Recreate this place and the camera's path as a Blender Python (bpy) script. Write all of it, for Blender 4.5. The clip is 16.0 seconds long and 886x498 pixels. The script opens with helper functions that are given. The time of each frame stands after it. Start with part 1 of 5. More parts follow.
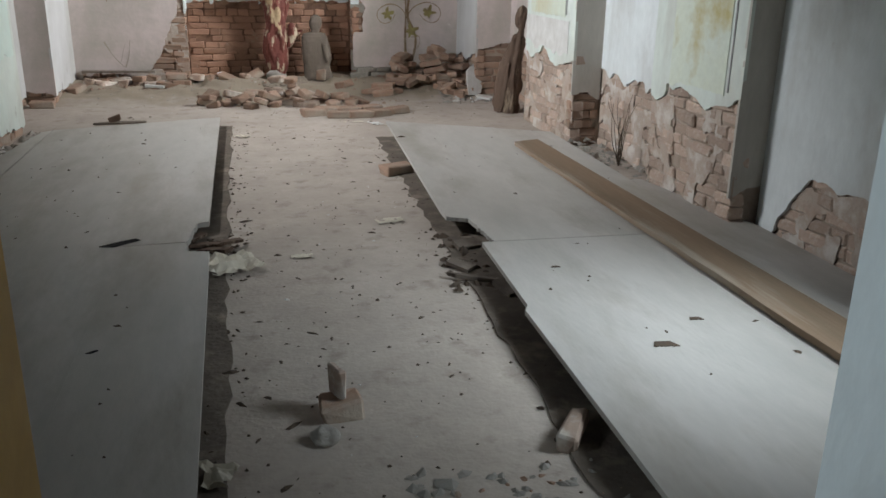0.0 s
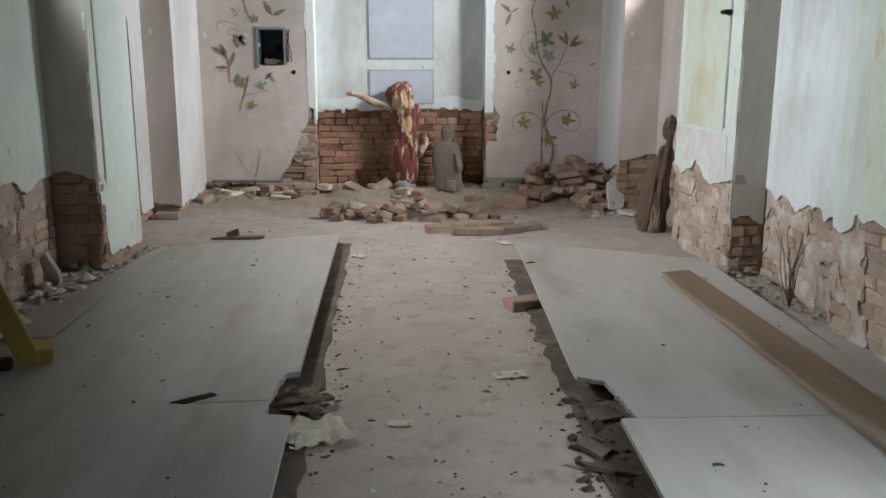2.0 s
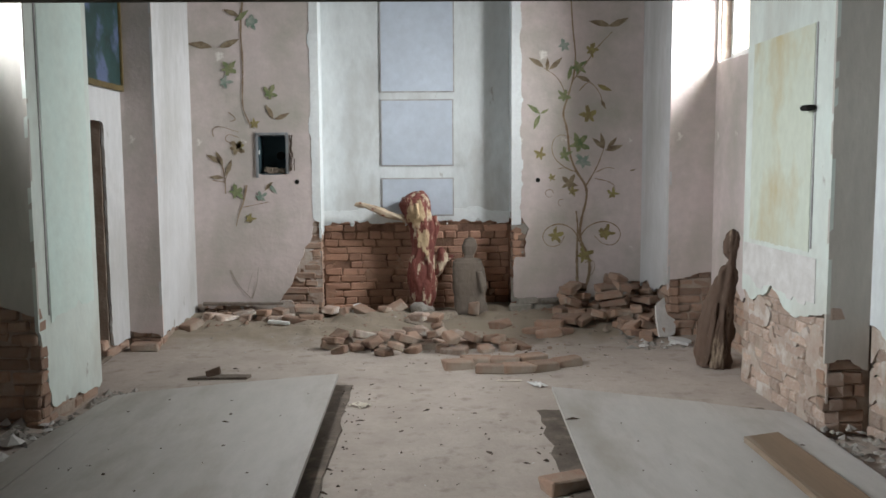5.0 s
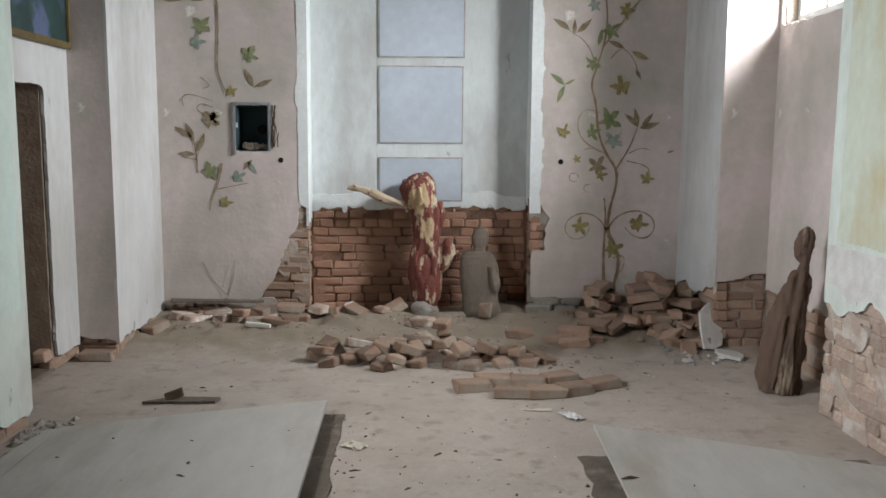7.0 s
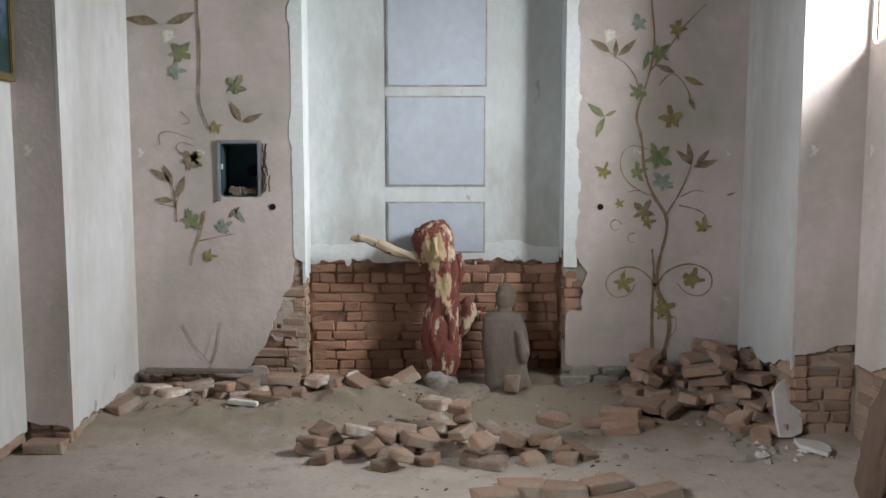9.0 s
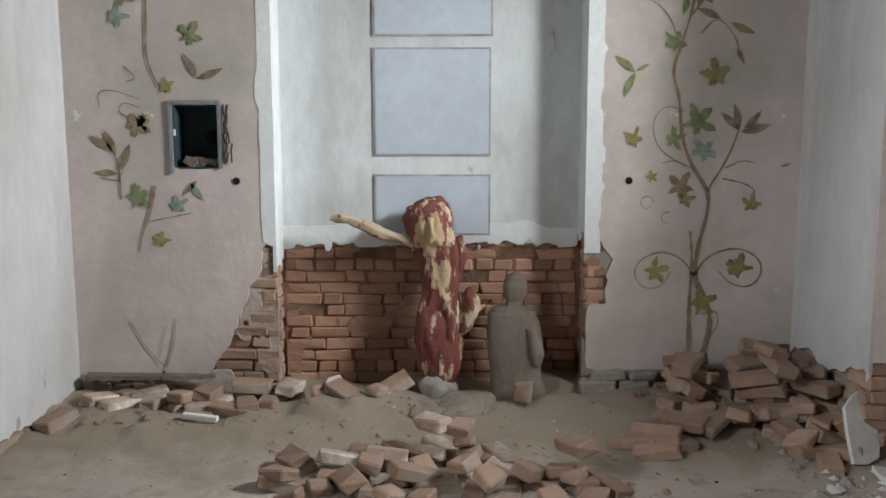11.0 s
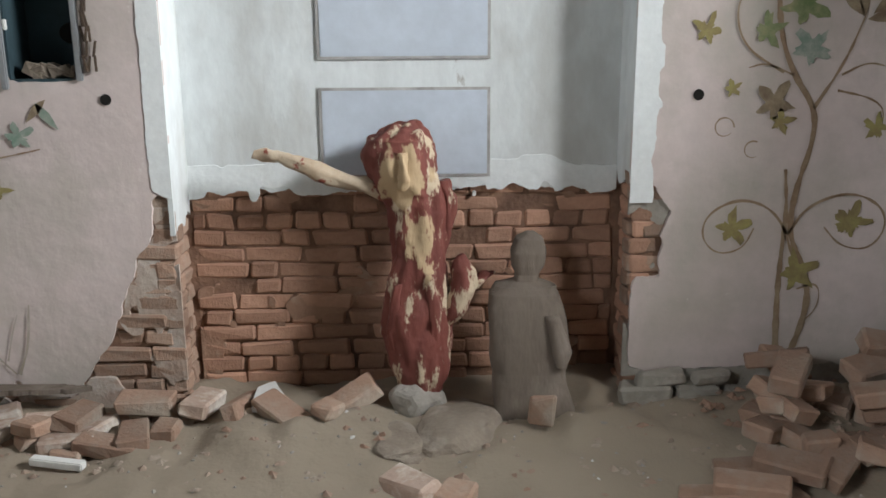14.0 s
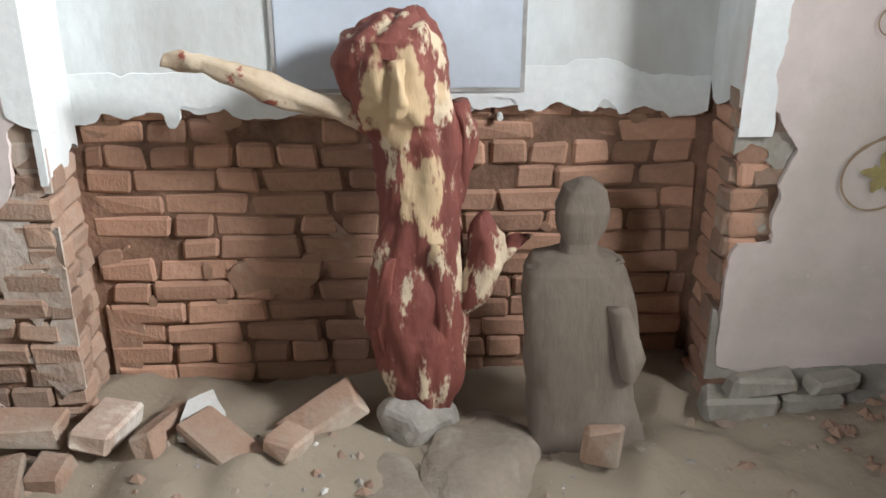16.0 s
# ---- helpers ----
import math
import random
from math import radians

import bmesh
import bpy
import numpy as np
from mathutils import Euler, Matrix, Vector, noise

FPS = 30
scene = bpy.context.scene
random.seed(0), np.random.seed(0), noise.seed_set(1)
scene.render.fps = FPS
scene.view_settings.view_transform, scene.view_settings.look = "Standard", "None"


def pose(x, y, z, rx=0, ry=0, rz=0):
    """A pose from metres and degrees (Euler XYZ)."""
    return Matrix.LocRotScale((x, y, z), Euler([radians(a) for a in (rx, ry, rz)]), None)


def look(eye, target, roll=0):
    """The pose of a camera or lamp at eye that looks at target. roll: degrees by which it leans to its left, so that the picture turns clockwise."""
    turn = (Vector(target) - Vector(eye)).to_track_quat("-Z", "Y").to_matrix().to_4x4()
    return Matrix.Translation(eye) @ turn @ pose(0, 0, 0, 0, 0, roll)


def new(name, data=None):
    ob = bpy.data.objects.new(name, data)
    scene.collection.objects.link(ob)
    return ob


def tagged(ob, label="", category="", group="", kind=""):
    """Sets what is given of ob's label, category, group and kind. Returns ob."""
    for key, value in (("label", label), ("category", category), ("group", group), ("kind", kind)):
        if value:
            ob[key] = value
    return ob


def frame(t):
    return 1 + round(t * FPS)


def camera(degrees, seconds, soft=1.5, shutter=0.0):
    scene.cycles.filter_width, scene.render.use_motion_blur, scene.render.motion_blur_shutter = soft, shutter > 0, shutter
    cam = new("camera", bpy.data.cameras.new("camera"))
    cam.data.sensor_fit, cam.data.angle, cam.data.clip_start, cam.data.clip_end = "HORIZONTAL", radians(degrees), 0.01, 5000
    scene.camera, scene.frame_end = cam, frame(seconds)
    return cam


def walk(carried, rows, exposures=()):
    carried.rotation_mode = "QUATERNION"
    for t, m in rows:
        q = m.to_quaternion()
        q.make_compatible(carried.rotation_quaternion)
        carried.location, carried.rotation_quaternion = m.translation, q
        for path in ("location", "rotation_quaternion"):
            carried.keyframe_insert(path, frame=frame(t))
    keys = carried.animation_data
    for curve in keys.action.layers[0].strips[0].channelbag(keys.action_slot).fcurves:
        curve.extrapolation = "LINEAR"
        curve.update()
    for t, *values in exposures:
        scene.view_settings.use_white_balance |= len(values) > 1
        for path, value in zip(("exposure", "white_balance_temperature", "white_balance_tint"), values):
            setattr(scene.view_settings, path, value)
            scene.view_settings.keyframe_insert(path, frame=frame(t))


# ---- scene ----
cam = camera(54.8, 16.0, soft=1.6)
PATH = [
    (0, (0.119, -0.782, 1.433), (0.531, 1.067, 0.791), 1.0),
    (0.5, (0.125, -0.589, 1.434), (0.505, 1.292, 0.87), 1.4),
    (1, (0.127, -0.39, 1.47), (0.414, 1.51, 0.915), 0.4),
    (1.5, (0.183, -0.224, 1.469), (0.369, 1.695, 0.936), -0.4),
    (2, (0.32, -0.005, 1.494), (0.419, 1.945, 1.061), 0.1),
    (2.5, (0.378, 0.141, 1.517), (0.426, 2.115, 1.197), 0.4),
    (3, (0.398, 0.328, 1.525), (0.409, 2.314, 1.29), 0.6),
    (3.5, (0.394, 0.491, 1.571), (0.391, 2.483, 1.397), 0.3),
    (4, (0.391, 0.646, 1.565), (0.399, 2.639, 1.403), 0.2),
    (4.5, (0.418, 0.929, 1.533), (0.436, 2.921, 1.355), 0.0),
    (5, (0.43, 1.172, 1.518), (0.468, 3.162, 1.32), -0.4),
    (7.5, (0.297, 2.579, 1.568), (0.36, 4.561, 1.308), 0.5),
    (8, (0.34, 2.838, 1.603), (0.381, 4.824, 1.373), 0.4),
    (8.5, (0.393, 3.118, 1.63), (0.402, 5.107, 1.419), 0.1),
    (9, (0.411, 3.364, 1.664), (0.406, 5.354, 1.464), 0.0),
    (11.5, (0.413, 4.648, 1.635), (0.416, 6.629, 1.357), -0.1),
    (12, (0.313, 4.952, 1.64), (0.343, 6.933, 1.369), -0.2),
    (12.5, (0.329, 5.183, 1.644), (0.363, 7.163, 1.362), -0.4),
    (13, (0.394, 5.454, 1.646), (0.411, 7.429, 1.334), -0.6),
    (13.5, (0.439, 5.688, 1.589), (0.462, 7.649, 1.194), -0.2),
    (14, (0.4, 5.999, 1.562), (0.454, 7.943, 1.093), -0.4),
    (14.5, (0.389, 6.287, 1.559), (0.437, 8.214, 1.023), -1.1),
    (15, (0.433, 6.596, 1.574), (0.444, 8.509, 0.99), -0.7),
    (15.5, (0.422, 6.862, 1.532), (0.447, 8.74, 0.846), 0.3),
    (16, (0.335, 7.179, 1.503), (0.438, 9.032, 0.757), 0.2),
]
EXPOSURES = [(0.0, -0.3), (1.5, -0.42), (3.0, -0.50), (5.0, -0.55), (8.5, -0.58), (13.0, -0.58), (14.5, -0.30), (16.0, 0.08)]
walk(cam, [(t, look(eye, target, roll)) for t, eye, target, roll in PATH], EXPOSURES)

# ---- light ----
world = bpy.data.worlds.new("sky")
scene.world = world
world.use_nodes = True
wn = world.node_tree.nodes
sky = wn.new("ShaderNodeTexSky")
sky.sky_type, sky.sun_disc = "NISHITA", False
sky.sun_elevation, sky.sun_rotation = radians(48), radians(75)
world.node_tree.links.new(sky.outputs["Color"], wn["Background"].inputs["Color"])
wn["Background"].inputs["Strength"].default_value = 0.12
sun = new("sun", bpy.data.lights.new("sun", "SUN"))
sun.data.energy, sun.data.angle, sun.data.color = 0.8, radians(12), (1.0, 0.96, 0.9)
sun.matrix_world = look((8, -4, 12), (0, 4, 0))


def area_lamp(name, eye, target, w, h, watts, color, spread):
    d = bpy.data.lights.new(name, "AREA")
    d.shape, d.size, d.size_y, d.energy, d.color = "RECTANGLE", w, h, watts, color
    d.spread = radians(spread)
    ob = new(name, d)
    ob.matrix_world = look(eye, target)
    return ob


area_lamp("window_light_east", (3.78, 7.42, 2.92), (0.0, 8.75, 0.3), 1.1, 1.0, 255, (0.95, 0.98, 1.0), 105)
area_lamp("window_light_west", (-2.68, 4.95, 2.95), (1.6, 6.6, 0.4), 1.2, 1.1, 180, (0.93, 0.965, 1.0), 110)
# Added fills for the near boards and door jamb; their openings are unseen.
area_lamp("window_light_porch_east", (3.2, 1.2, 1.7), (1.70, 2.2, 0.0), 1.3, 0.8, 22, (0.80, 0.92, 1.0), 58)
area_lamp("window_light_porch_west", (-2.4, 1.05, 1.75), (0.9, 0.05, 1.15), 0.9, 0.6, 10, (0.78, 0.92, 1.0), 70)


# ---- materials ----
def material(name, base, second=None, scale=6.0, rough=0.9, bump=0.3, bump_scale=40.0, third=None, third_scale=2.0, third_at=(0.52, 0.62),
             stretch=(1, 1, 1), metal=0.0, random_tint=0.0, mix_at=(0.35, 0.7), coord="Object", specks=None):
    m = bpy.data.materials.new(name)
    m.use_nodes = True
    t = m.node_tree
    n, l = t.nodes, t.links
    b = n["Principled BSDF"]
    b.inputs["Roughness"].default_value, b.inputs["Metallic"].default_value = rough, metal
    b.inputs["Specular IOR Level"].default_value = 0.3
    tc = n.new("ShaderNodeTexCoord")
    mp = n.new("ShaderNodeMapping")
    mp.inputs["Scale"].default_value = stretch
    l.new(tc.outputs[coord], mp.inputs["Vector"])

    def noisy(sc, det=6.0, lo=0.35, hi=0.7):
        k = n.new("ShaderNodeTexNoise")
        k.inputs["Scale"].default_value, k.inputs["Detail"].default_value, k.inputs["Roughness"].default_value = sc, det, 0.62
        l.new(mp.outputs[0], k.inputs["Vector"])
        r = n.new("ShaderNodeMapRange")
        r.inputs["From Min"].default_value, r.inputs["From Max"].default_value = lo, hi
        l.new(k.outputs["Fac"], r.inputs["Value"])
        return r.outputs[0]

    def mix(fac, a, c):
        x = n.new("ShaderNodeMix")
        x.data_type = "RGBA"
        l.new(fac, x.inputs["Factor"])
        for sock, v in ((x.inputs["A"], a), (x.inputs["B"], c)):
            if isinstance(v, tuple):
                sock.default_value = (*v, 1)
            else:
                l.new(v, sock)
        return x.outputs["Result"]

    second = second or tuple(c * 0.75 for c in base)
    col = mix(noisy(scale, 8.0, *mix_at), base, second)
    fine = n.new("ShaderNodeMath")
    fine.operation = "MULTIPLY"
    l.new(noisy(scale * 9, 4.0, 0.3, 0.8), fine.inputs[0])
    fine.inputs[1].default_value = 0.35
    col = mix(fine.outputs[0], col, tuple(c * 0.6 for c in base))
    if third:
        col = mix(noisy(third_scale, 7.0, *third_at), col, third)
    if specks:
        col = mix(noisy(5.0, 9.0, 0.655, 0.70), col, specks)
        col = mix(noisy(0.55, 5.0, 0.50, 0.85), col, tuple(c * 0.62 for c in base))
    if random_tint:
        oi = n.new("ShaderNodeObjectInfo")
        hs = n.new("ShaderNodeHueSaturation")
        r = n.new("ShaderNodeMapRange")
        r.inputs["To Min"].default_value, r.inputs["To Max"].default_value = 1 - random_tint, 1 + random_tint
        l.new(oi.outputs["Random"], r.inputs["Value"])
        l.new(r.outputs[0], hs.inputs["Value"])
        l.new(col, hs.inputs["Color"])
        col = hs.outputs["Color"]
    l.new(col, b.inputs["Base Color"])
    if bump:
        k = n.new("ShaderNodeTexNoise")
        k.inputs["Scale"].default_value, k.inputs["Detail"].default_value = bump_scale, 8.0
        l.new(mp.outputs[0], k.inputs["Vector"])
        bp = n.new("ShaderNodeBump")
        bp.inputs["Strength"].default_value, bp.inputs["Distance"].default_value = bump, 0.01
        l.new(k.outputs["Fac"], bp.inputs["Height"])
        l.new(bp.outputs[0], b.inputs["Normal"])
    return m


PLASTER_PINK = material("pink_plaster", (0.66, 0.57, 0.545), (0.53, 0.455, 0.43), 1.6, 0.93, 0.25, 30, (0.40, 0.375, 0.32), 1.3, (0.44, 0.66), specks=(0.72, 0.69, 0.64))
PLASTER_WHITE = material("white_plaster", (0.74, 0.78, 0.785), (0.57, 0.59, 0.585), 2.2, 0.92, 0.25, 30, (0.48, 0.47, 0.44), 1.1, (0.50, 0.72), stretch=(1, 1, 0.5), specks=(0.36, 0.34, 0.31))
LIME = material("bright_limewash", (0.80, 0.83, 0.83), (0.70, 0.73, 0.73), 3, 0.92, 0.25, 30, (0.60, 0.60, 0.57), 2.0, (0.55, 0.75))
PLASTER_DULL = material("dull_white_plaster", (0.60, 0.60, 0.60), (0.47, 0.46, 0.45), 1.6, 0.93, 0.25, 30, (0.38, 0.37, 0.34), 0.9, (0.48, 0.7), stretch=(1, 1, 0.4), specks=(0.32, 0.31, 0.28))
PLASTER_MINT = material("mint_plaster", (0.66, 0.73, 0.68), (0.58, 0.60, 0.55), 1.8, 0.92, 0.25, 30, (0.44, 0.42, 0.37), 1.0, (0.50, 0.72), stretch=(1, 1, 0.5), specks=(0.36, 0.35, 0.31))
# greyer plaster for pier returns; their shade is put into the colour
PLASTER_SHADED = material("shaded_grey_plaster", (0.52, 0.49, 0.44), (0.40, 0.37, 0.33), 2.2, 0.94, 0.3, 30, (0.30, 0.27, 0.23), 1.2, (0.55, 0.75), stretch=(1, 1, 0.4))
SMEAR = material("mortar_smear", (0.45, 0.385, 0.33), (0.38, 0.27, 0.21), 7, 0.96, 0.6, 40, (0.54, 0.50, 0.46), 5, (0.5, 0.65))
SMEAR_RED = material("brick_dust_smear", (0.40, 0.25, 0.175), (0.32, 0.19, 0.13), 6, 0.96, 0.6, 40, (0.45, 0.36, 0.29), 5, (0.55, 0.7))
SMEAR_GREY = material("grey_mortar_smear", (0.36, 0.34, 0.30), (0.25, 0.225, 0.19), 7, 0.96, 0.7, 35, (0.44, 0.40, 0.36), 5, (0.5, 0.65))
PANEL_BLUE = material("blue_grey_board", (0.58, 0.64, 0.72), (0.50, 0.55, 0.62), 1.5, 0.8, 0.12, 20)
OUTLINE = material("dark_joint_paint", (0.30, 0.29, 0.28), (0.56, 0.55, 0.54), 9, 0.9, 0)
CREAM = material("cream_paint_panel", (0.64, 0.68, 0.56), (0.62, 0.68, 0.62), 2.5, 0.9, 0.15, 30, (0.46, 0.40, 0.20), 2.2, (0.52, 0.66))
OCHRE_PICTURE = material("ochre_wall_painting", (0.60, 0.65, 0.56), (0.55, 0.58, 0.47), 2.0, 0.9, 0.15, 30, (0.47, 0.39, 0.22), 1.6, (0.48, 0.66), stretch=(1, 1, 0.6))
SHIELD_BLUE = material("pale_blue_shield", (0.56, 0.62, 0.74), (0.66, 0.70, 0.72), 5, 0.9, 0.1, 30)
MINT_PANEL = material("pale_mint_panel", (0.62, 0.75, 0.70), (0.60, 0.66, 0.60), 1.4, 0.85, 0.12, 25)
BRICK = material("red_brick", (0.47, 0.28, 0.195), (0.35, 0.20, 0.14), 7, 0.94, 0.5, 60, (0.38, 0.28, 0.21), 4, (0.54, 0.72), random_tint=0.28)
BRICK_DUSTY = material("dusty_brick", (0.34, 0.225, 0.165), (0.28, 0.165, 0.115), 6, 0.95, 0.5, 60, (0.36, 0.30, 0.245), 3, (0.42, 0.58), random_tint=0.25)
BRICK_PALE = material("limewashed_brick", (0.43, 0.33, 0.27), (0.35, 0.235, 0.175), 6, 0.95, 0.5, 50, (0.60, 0.55, 0.49), 4, (0.45, 0.58), random_tint=0.25)
MORTAR = material("old_mortar", (0.32, 0.19, 0.13), (0.08, 0.045, 0.033), 6, 0.97, 0.7, 50)
MORTAR_PALE = material("pale_mortar", (0.40, 0.33, 0.27), (0.26, 0.19, 0.15), 7, 0.97, 0.7, 40)
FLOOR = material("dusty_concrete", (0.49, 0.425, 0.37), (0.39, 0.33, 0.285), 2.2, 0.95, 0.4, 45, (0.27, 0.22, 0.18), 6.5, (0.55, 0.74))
BOARD = material("grey_fibreboard", (0.51, 0.48, 0.45), (0.39, 0.37, 0.335), 1.6, 0.55, 0.15, 50, (0.31, 0.275, 0.23), 2.6, (0.48, 0.72), stretch=(1, 0.3, 1))
BOARD_EDGE = material("board_edge", (0.22, 0.18, 0.14), (0.12, 0.10, 0.08), 20, 0.9, 0.4, 60)
PLANK = material("brown_plank", (0.28, 0.19, 0.125), (0.21, 0.15, 0.10), 7, 0.8, 0.3, 60, (0.42, 0.38, 0.32), 3.2, (0.50, 0.66), stretch=(1, 0.09, 1))
DARK_WOOD = material("dark_beam_wood", (0.055, 0.042, 0.03), (0.03, 0.023, 0.018), 5, 0.8, 0.4, 40, stretch=(0.2, 1, 1))
JOIST = material("pale_joist", (0.60, 0.56, 0.48), (0.48, 0.44, 0.37), 6, 0.8, 0.2, 40)
YELLOW = material("yellow_paint", (0.50, 0.37, 0.10), (0.38, 0.27, 0.07), 6, 0.6, 0.2, 40, (0.25, 0.18, 0.08), 5, (0.6, 0.75))
OCHRE_DOOR = material("ochre_door_paint", (0.58, 0.36, 0.09), (0.48, 0.28, 0.07), 5, 0.55, 0.15, 30)
STATUE_RED = material("peeling_red_paint", (0.20, 0.062, 0.048), (0.13, 0.04, 0.032), 9, 0.75, 0.6, 35, (0.52, 0.42, 0.30), 17.0, (0.545, 0.60), stretch=(1, 1, 0.36))
# the paint is gone from the face and in runs down the breast
rt = STATUE_RED.node_tree
rbase = rt.nodes["Principled BSDF"].inputs["Base Color"]
for centre, radius, run, edge in (((0.352, 9.33, 1.06), (0.105, 0.14, 0.15), (9, 9, 6), 0.9), ((0.40, 9.31, 0.80), (0.075, 0.14, 0.22), (22, 22, 5), 0.75)):
    geo, sub, div, ln, nz, mulr, addr, rng_, mixr = (rt.nodes.new("ShaderNode" + k) for k in ("NewGeometry", "VectorMath", "VectorMath", "VectorMath", "TexNoise", "VectorMath", "Math", "MapRange", "Mix"))
    sub.operation, div.operation, ln.operation, mulr.operation, addr.operation = "SUBTRACT", "DIVIDE", "LENGTH", "MULTIPLY", "MULTIPLY_ADD"
    rt.links.new(geo.outputs["Position"], sub.inputs[0])
    sub.inputs[1].default_value, div.inputs[1].default_value, mulr.inputs[1].default_value = centre, radius, run
    rt.links.new(sub.outputs[0], div.inputs[0])
    rt.links.new(div.outputs[0], ln.inputs[0])
    rt.links.new(geo.outputs["Position"], mulr.inputs[0])
    rt.links.new(mulr.outputs[0], nz.inputs["Vector"])
    nz.inputs["Scale"].default_value, nz.inputs["Detail"].default_value = 1.6, 6.0
    rt.links.new(nz.outputs["Fac"], addr.inputs[0])
    addr.inputs[1].default_value = 2.6
    rt.links.new(ln.outputs["Value"], addr.inputs[2])
    rng_.inputs["From Min"].default_value, rng_.inputs["From Max"].default_value = edge + 1.3, edge + 1.15
    rt.links.new(addr.outputs[0], rng_.inputs["Value"])
    mixr.data_type = "RGBA"
    rt.links.new(rng_.outputs[0], mixr.inputs["Factor"])
    rt.links.new(rbase.links[0].from_socket, mixr.inputs["A"])
    mixr.inputs["B"].default_value = (0.45, 0.33, 0.20, 1)
    rt.links.new(mixr.outputs["Result"], rbase)
STATUE_PALE = material("bare_carved_wood", (0.54, 0.45, 0.34), (0.42, 0.31, 0.21), 9, 0.8, 0.3, 50, (0.22, 0.06, 0.04), 12, (0.57, 0.61))
STATUE_GREY = material("grey_weathered_wood", (0.175, 0.142, 0.115), (0.12, 0.095, 0.077), 5, 0.88, 0.6, 40, (0.28, 0.235, 0.195), 3, (0.5, 0.7), stretch=(1, 1, 0.25))
STATUE_DARK = material("dark_weathered_wood", (0.14, 0.09, 0.065), (0.075, 0.05, 0.035), 4, 0.8, 0.35, 40, (0.36, 0.28, 0.20), 7, (0.57, 0.68), stretch=(1, 1, 0.3))
METAL_DARK = material("dark_teal_metal", (0.05, 0.085, 0.10), (0.03, 0.05, 0.06), 6, 0.6, 0.1, 30, metal=0.2)
METAL_EDGE = material("grey_steel_edge", (0.36, 0.38, 0.40), (0.25, 0.25, 0.25), 8, 0.5, 0.1, 30, metal=0.4)
BLACK = material("flat_black", (0.012, 0.011, 0.01), (0.02, 0.018, 0.015), 8, 0.95, 0)
STONE = material("grey_rubble", (0.42, 0.39, 0.35), (0.30, 0.27, 0.24), 8, 0.95, 0.5, 40, random_tint=0.2)
EARTH = material("dry_earth", (0.30, 0.25, 0.20), (0.21, 0.17, 0.135), 7, 0.98, 1.0, 25, (0.36, 0.31, 0.26), 8, (0.5, 0.7))
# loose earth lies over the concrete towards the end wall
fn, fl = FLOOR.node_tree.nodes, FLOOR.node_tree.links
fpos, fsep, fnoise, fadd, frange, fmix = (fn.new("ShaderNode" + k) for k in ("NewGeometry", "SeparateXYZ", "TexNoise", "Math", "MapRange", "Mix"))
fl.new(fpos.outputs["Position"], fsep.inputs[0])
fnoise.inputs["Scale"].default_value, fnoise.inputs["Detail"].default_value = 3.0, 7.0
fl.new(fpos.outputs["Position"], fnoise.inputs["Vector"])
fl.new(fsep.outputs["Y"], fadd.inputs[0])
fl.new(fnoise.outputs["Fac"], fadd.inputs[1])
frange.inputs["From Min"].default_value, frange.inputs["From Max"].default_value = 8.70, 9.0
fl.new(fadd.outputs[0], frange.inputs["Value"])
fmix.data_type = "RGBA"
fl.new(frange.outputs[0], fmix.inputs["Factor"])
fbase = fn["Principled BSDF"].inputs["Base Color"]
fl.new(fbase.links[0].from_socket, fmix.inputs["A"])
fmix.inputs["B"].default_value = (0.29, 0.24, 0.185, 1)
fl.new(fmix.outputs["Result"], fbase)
SOIL_SHADE = material("dark_soil_shade", (0.17, 0.138, 0.112), (0.11, 0.088, 0.07), 9, 0.97, 0.7, 40, (0.26, 0.21, 0.17), 6, (0.52, 0.7))
PLASTER_CHIP = material("plaster_chip", (0.68, 0.67, 0.65), (0.52, 0.50, 0.47), 9, 0.93, 0.3, 40)
PAPER = material("dirty_paper", (0.68, 0.62, 0.52), (0.52, 0.46, 0.36), 12, 0.9, 0.2, 40)
LITTER = material("dark_litter", (0.10, 0.07, 0.05), (0.06, 0.045, 0.035), 15, 0.95, 0.3, 60)
VINE = material("brown_vine_paint", (0.25, 0.17, 0.11), (0.36, 0.28, 0.19), 9, 0.92, 0, mix_at=(0.4, 0.65))
VINE_PALE = material("faded_vine_paint", (0.36, 0.31, 0.25), (0.50, 0.45, 0.40), 7, 0.92, 0, mix_at=(0.4, 0.6))
LEAF_GREEN = material("green_leaf_paint", (0.13, 0.18, 0.08), (0.36, 0.34, 0.20), 14, 0.92, 0)
LEAF_OCHRE = material("ochre_leaf_paint", (0.34, 0.30, 0.12), (0.19, 0.13, 0.08), 14, 0.92, 0)
LEAF_BROWN = material("brown_leaf_paint", (0.17, 0.12, 0.08), (0.36, 0.30, 0.20), 14, 0.92, 0)
LEAF_TEAL = material("teal_leaf_paint", (0.17, 0.25, 0.20), (0.42, 0.42, 0.37), 18, 0.92, 0)
CANVAS = material("dark_painted_canvas", (0.035, 0.075, 0.075), (0.02, 0.035, 0.03), 5, 0.45, 0.1, 30, (0.10, 0.13, 0.22), 4, (0.52, 0.64))
GILT = material("old_gilt_frame", (0.16, 0.12, 0.05), (0.1, 0.07, 0.03), 9, 0.5, 0.2, 40)
WHITE_FRAME = material("white_window_paint", (0.78, 0.78, 0.76), (0.66, 0.66, 0.63), 6, 0.6, 0.1, 30)
GLASS = bpy.data.materials.new("window_glass")
GLASS.use_nodes = True
GLASS.node_tree.nodes["Principled BSDF"].inputs["Transmission Weight"].default_value = 1.0
GLASS.node_tree.nodes["Principled BSDF"].inputs["Roughness"].default_value = 0.12


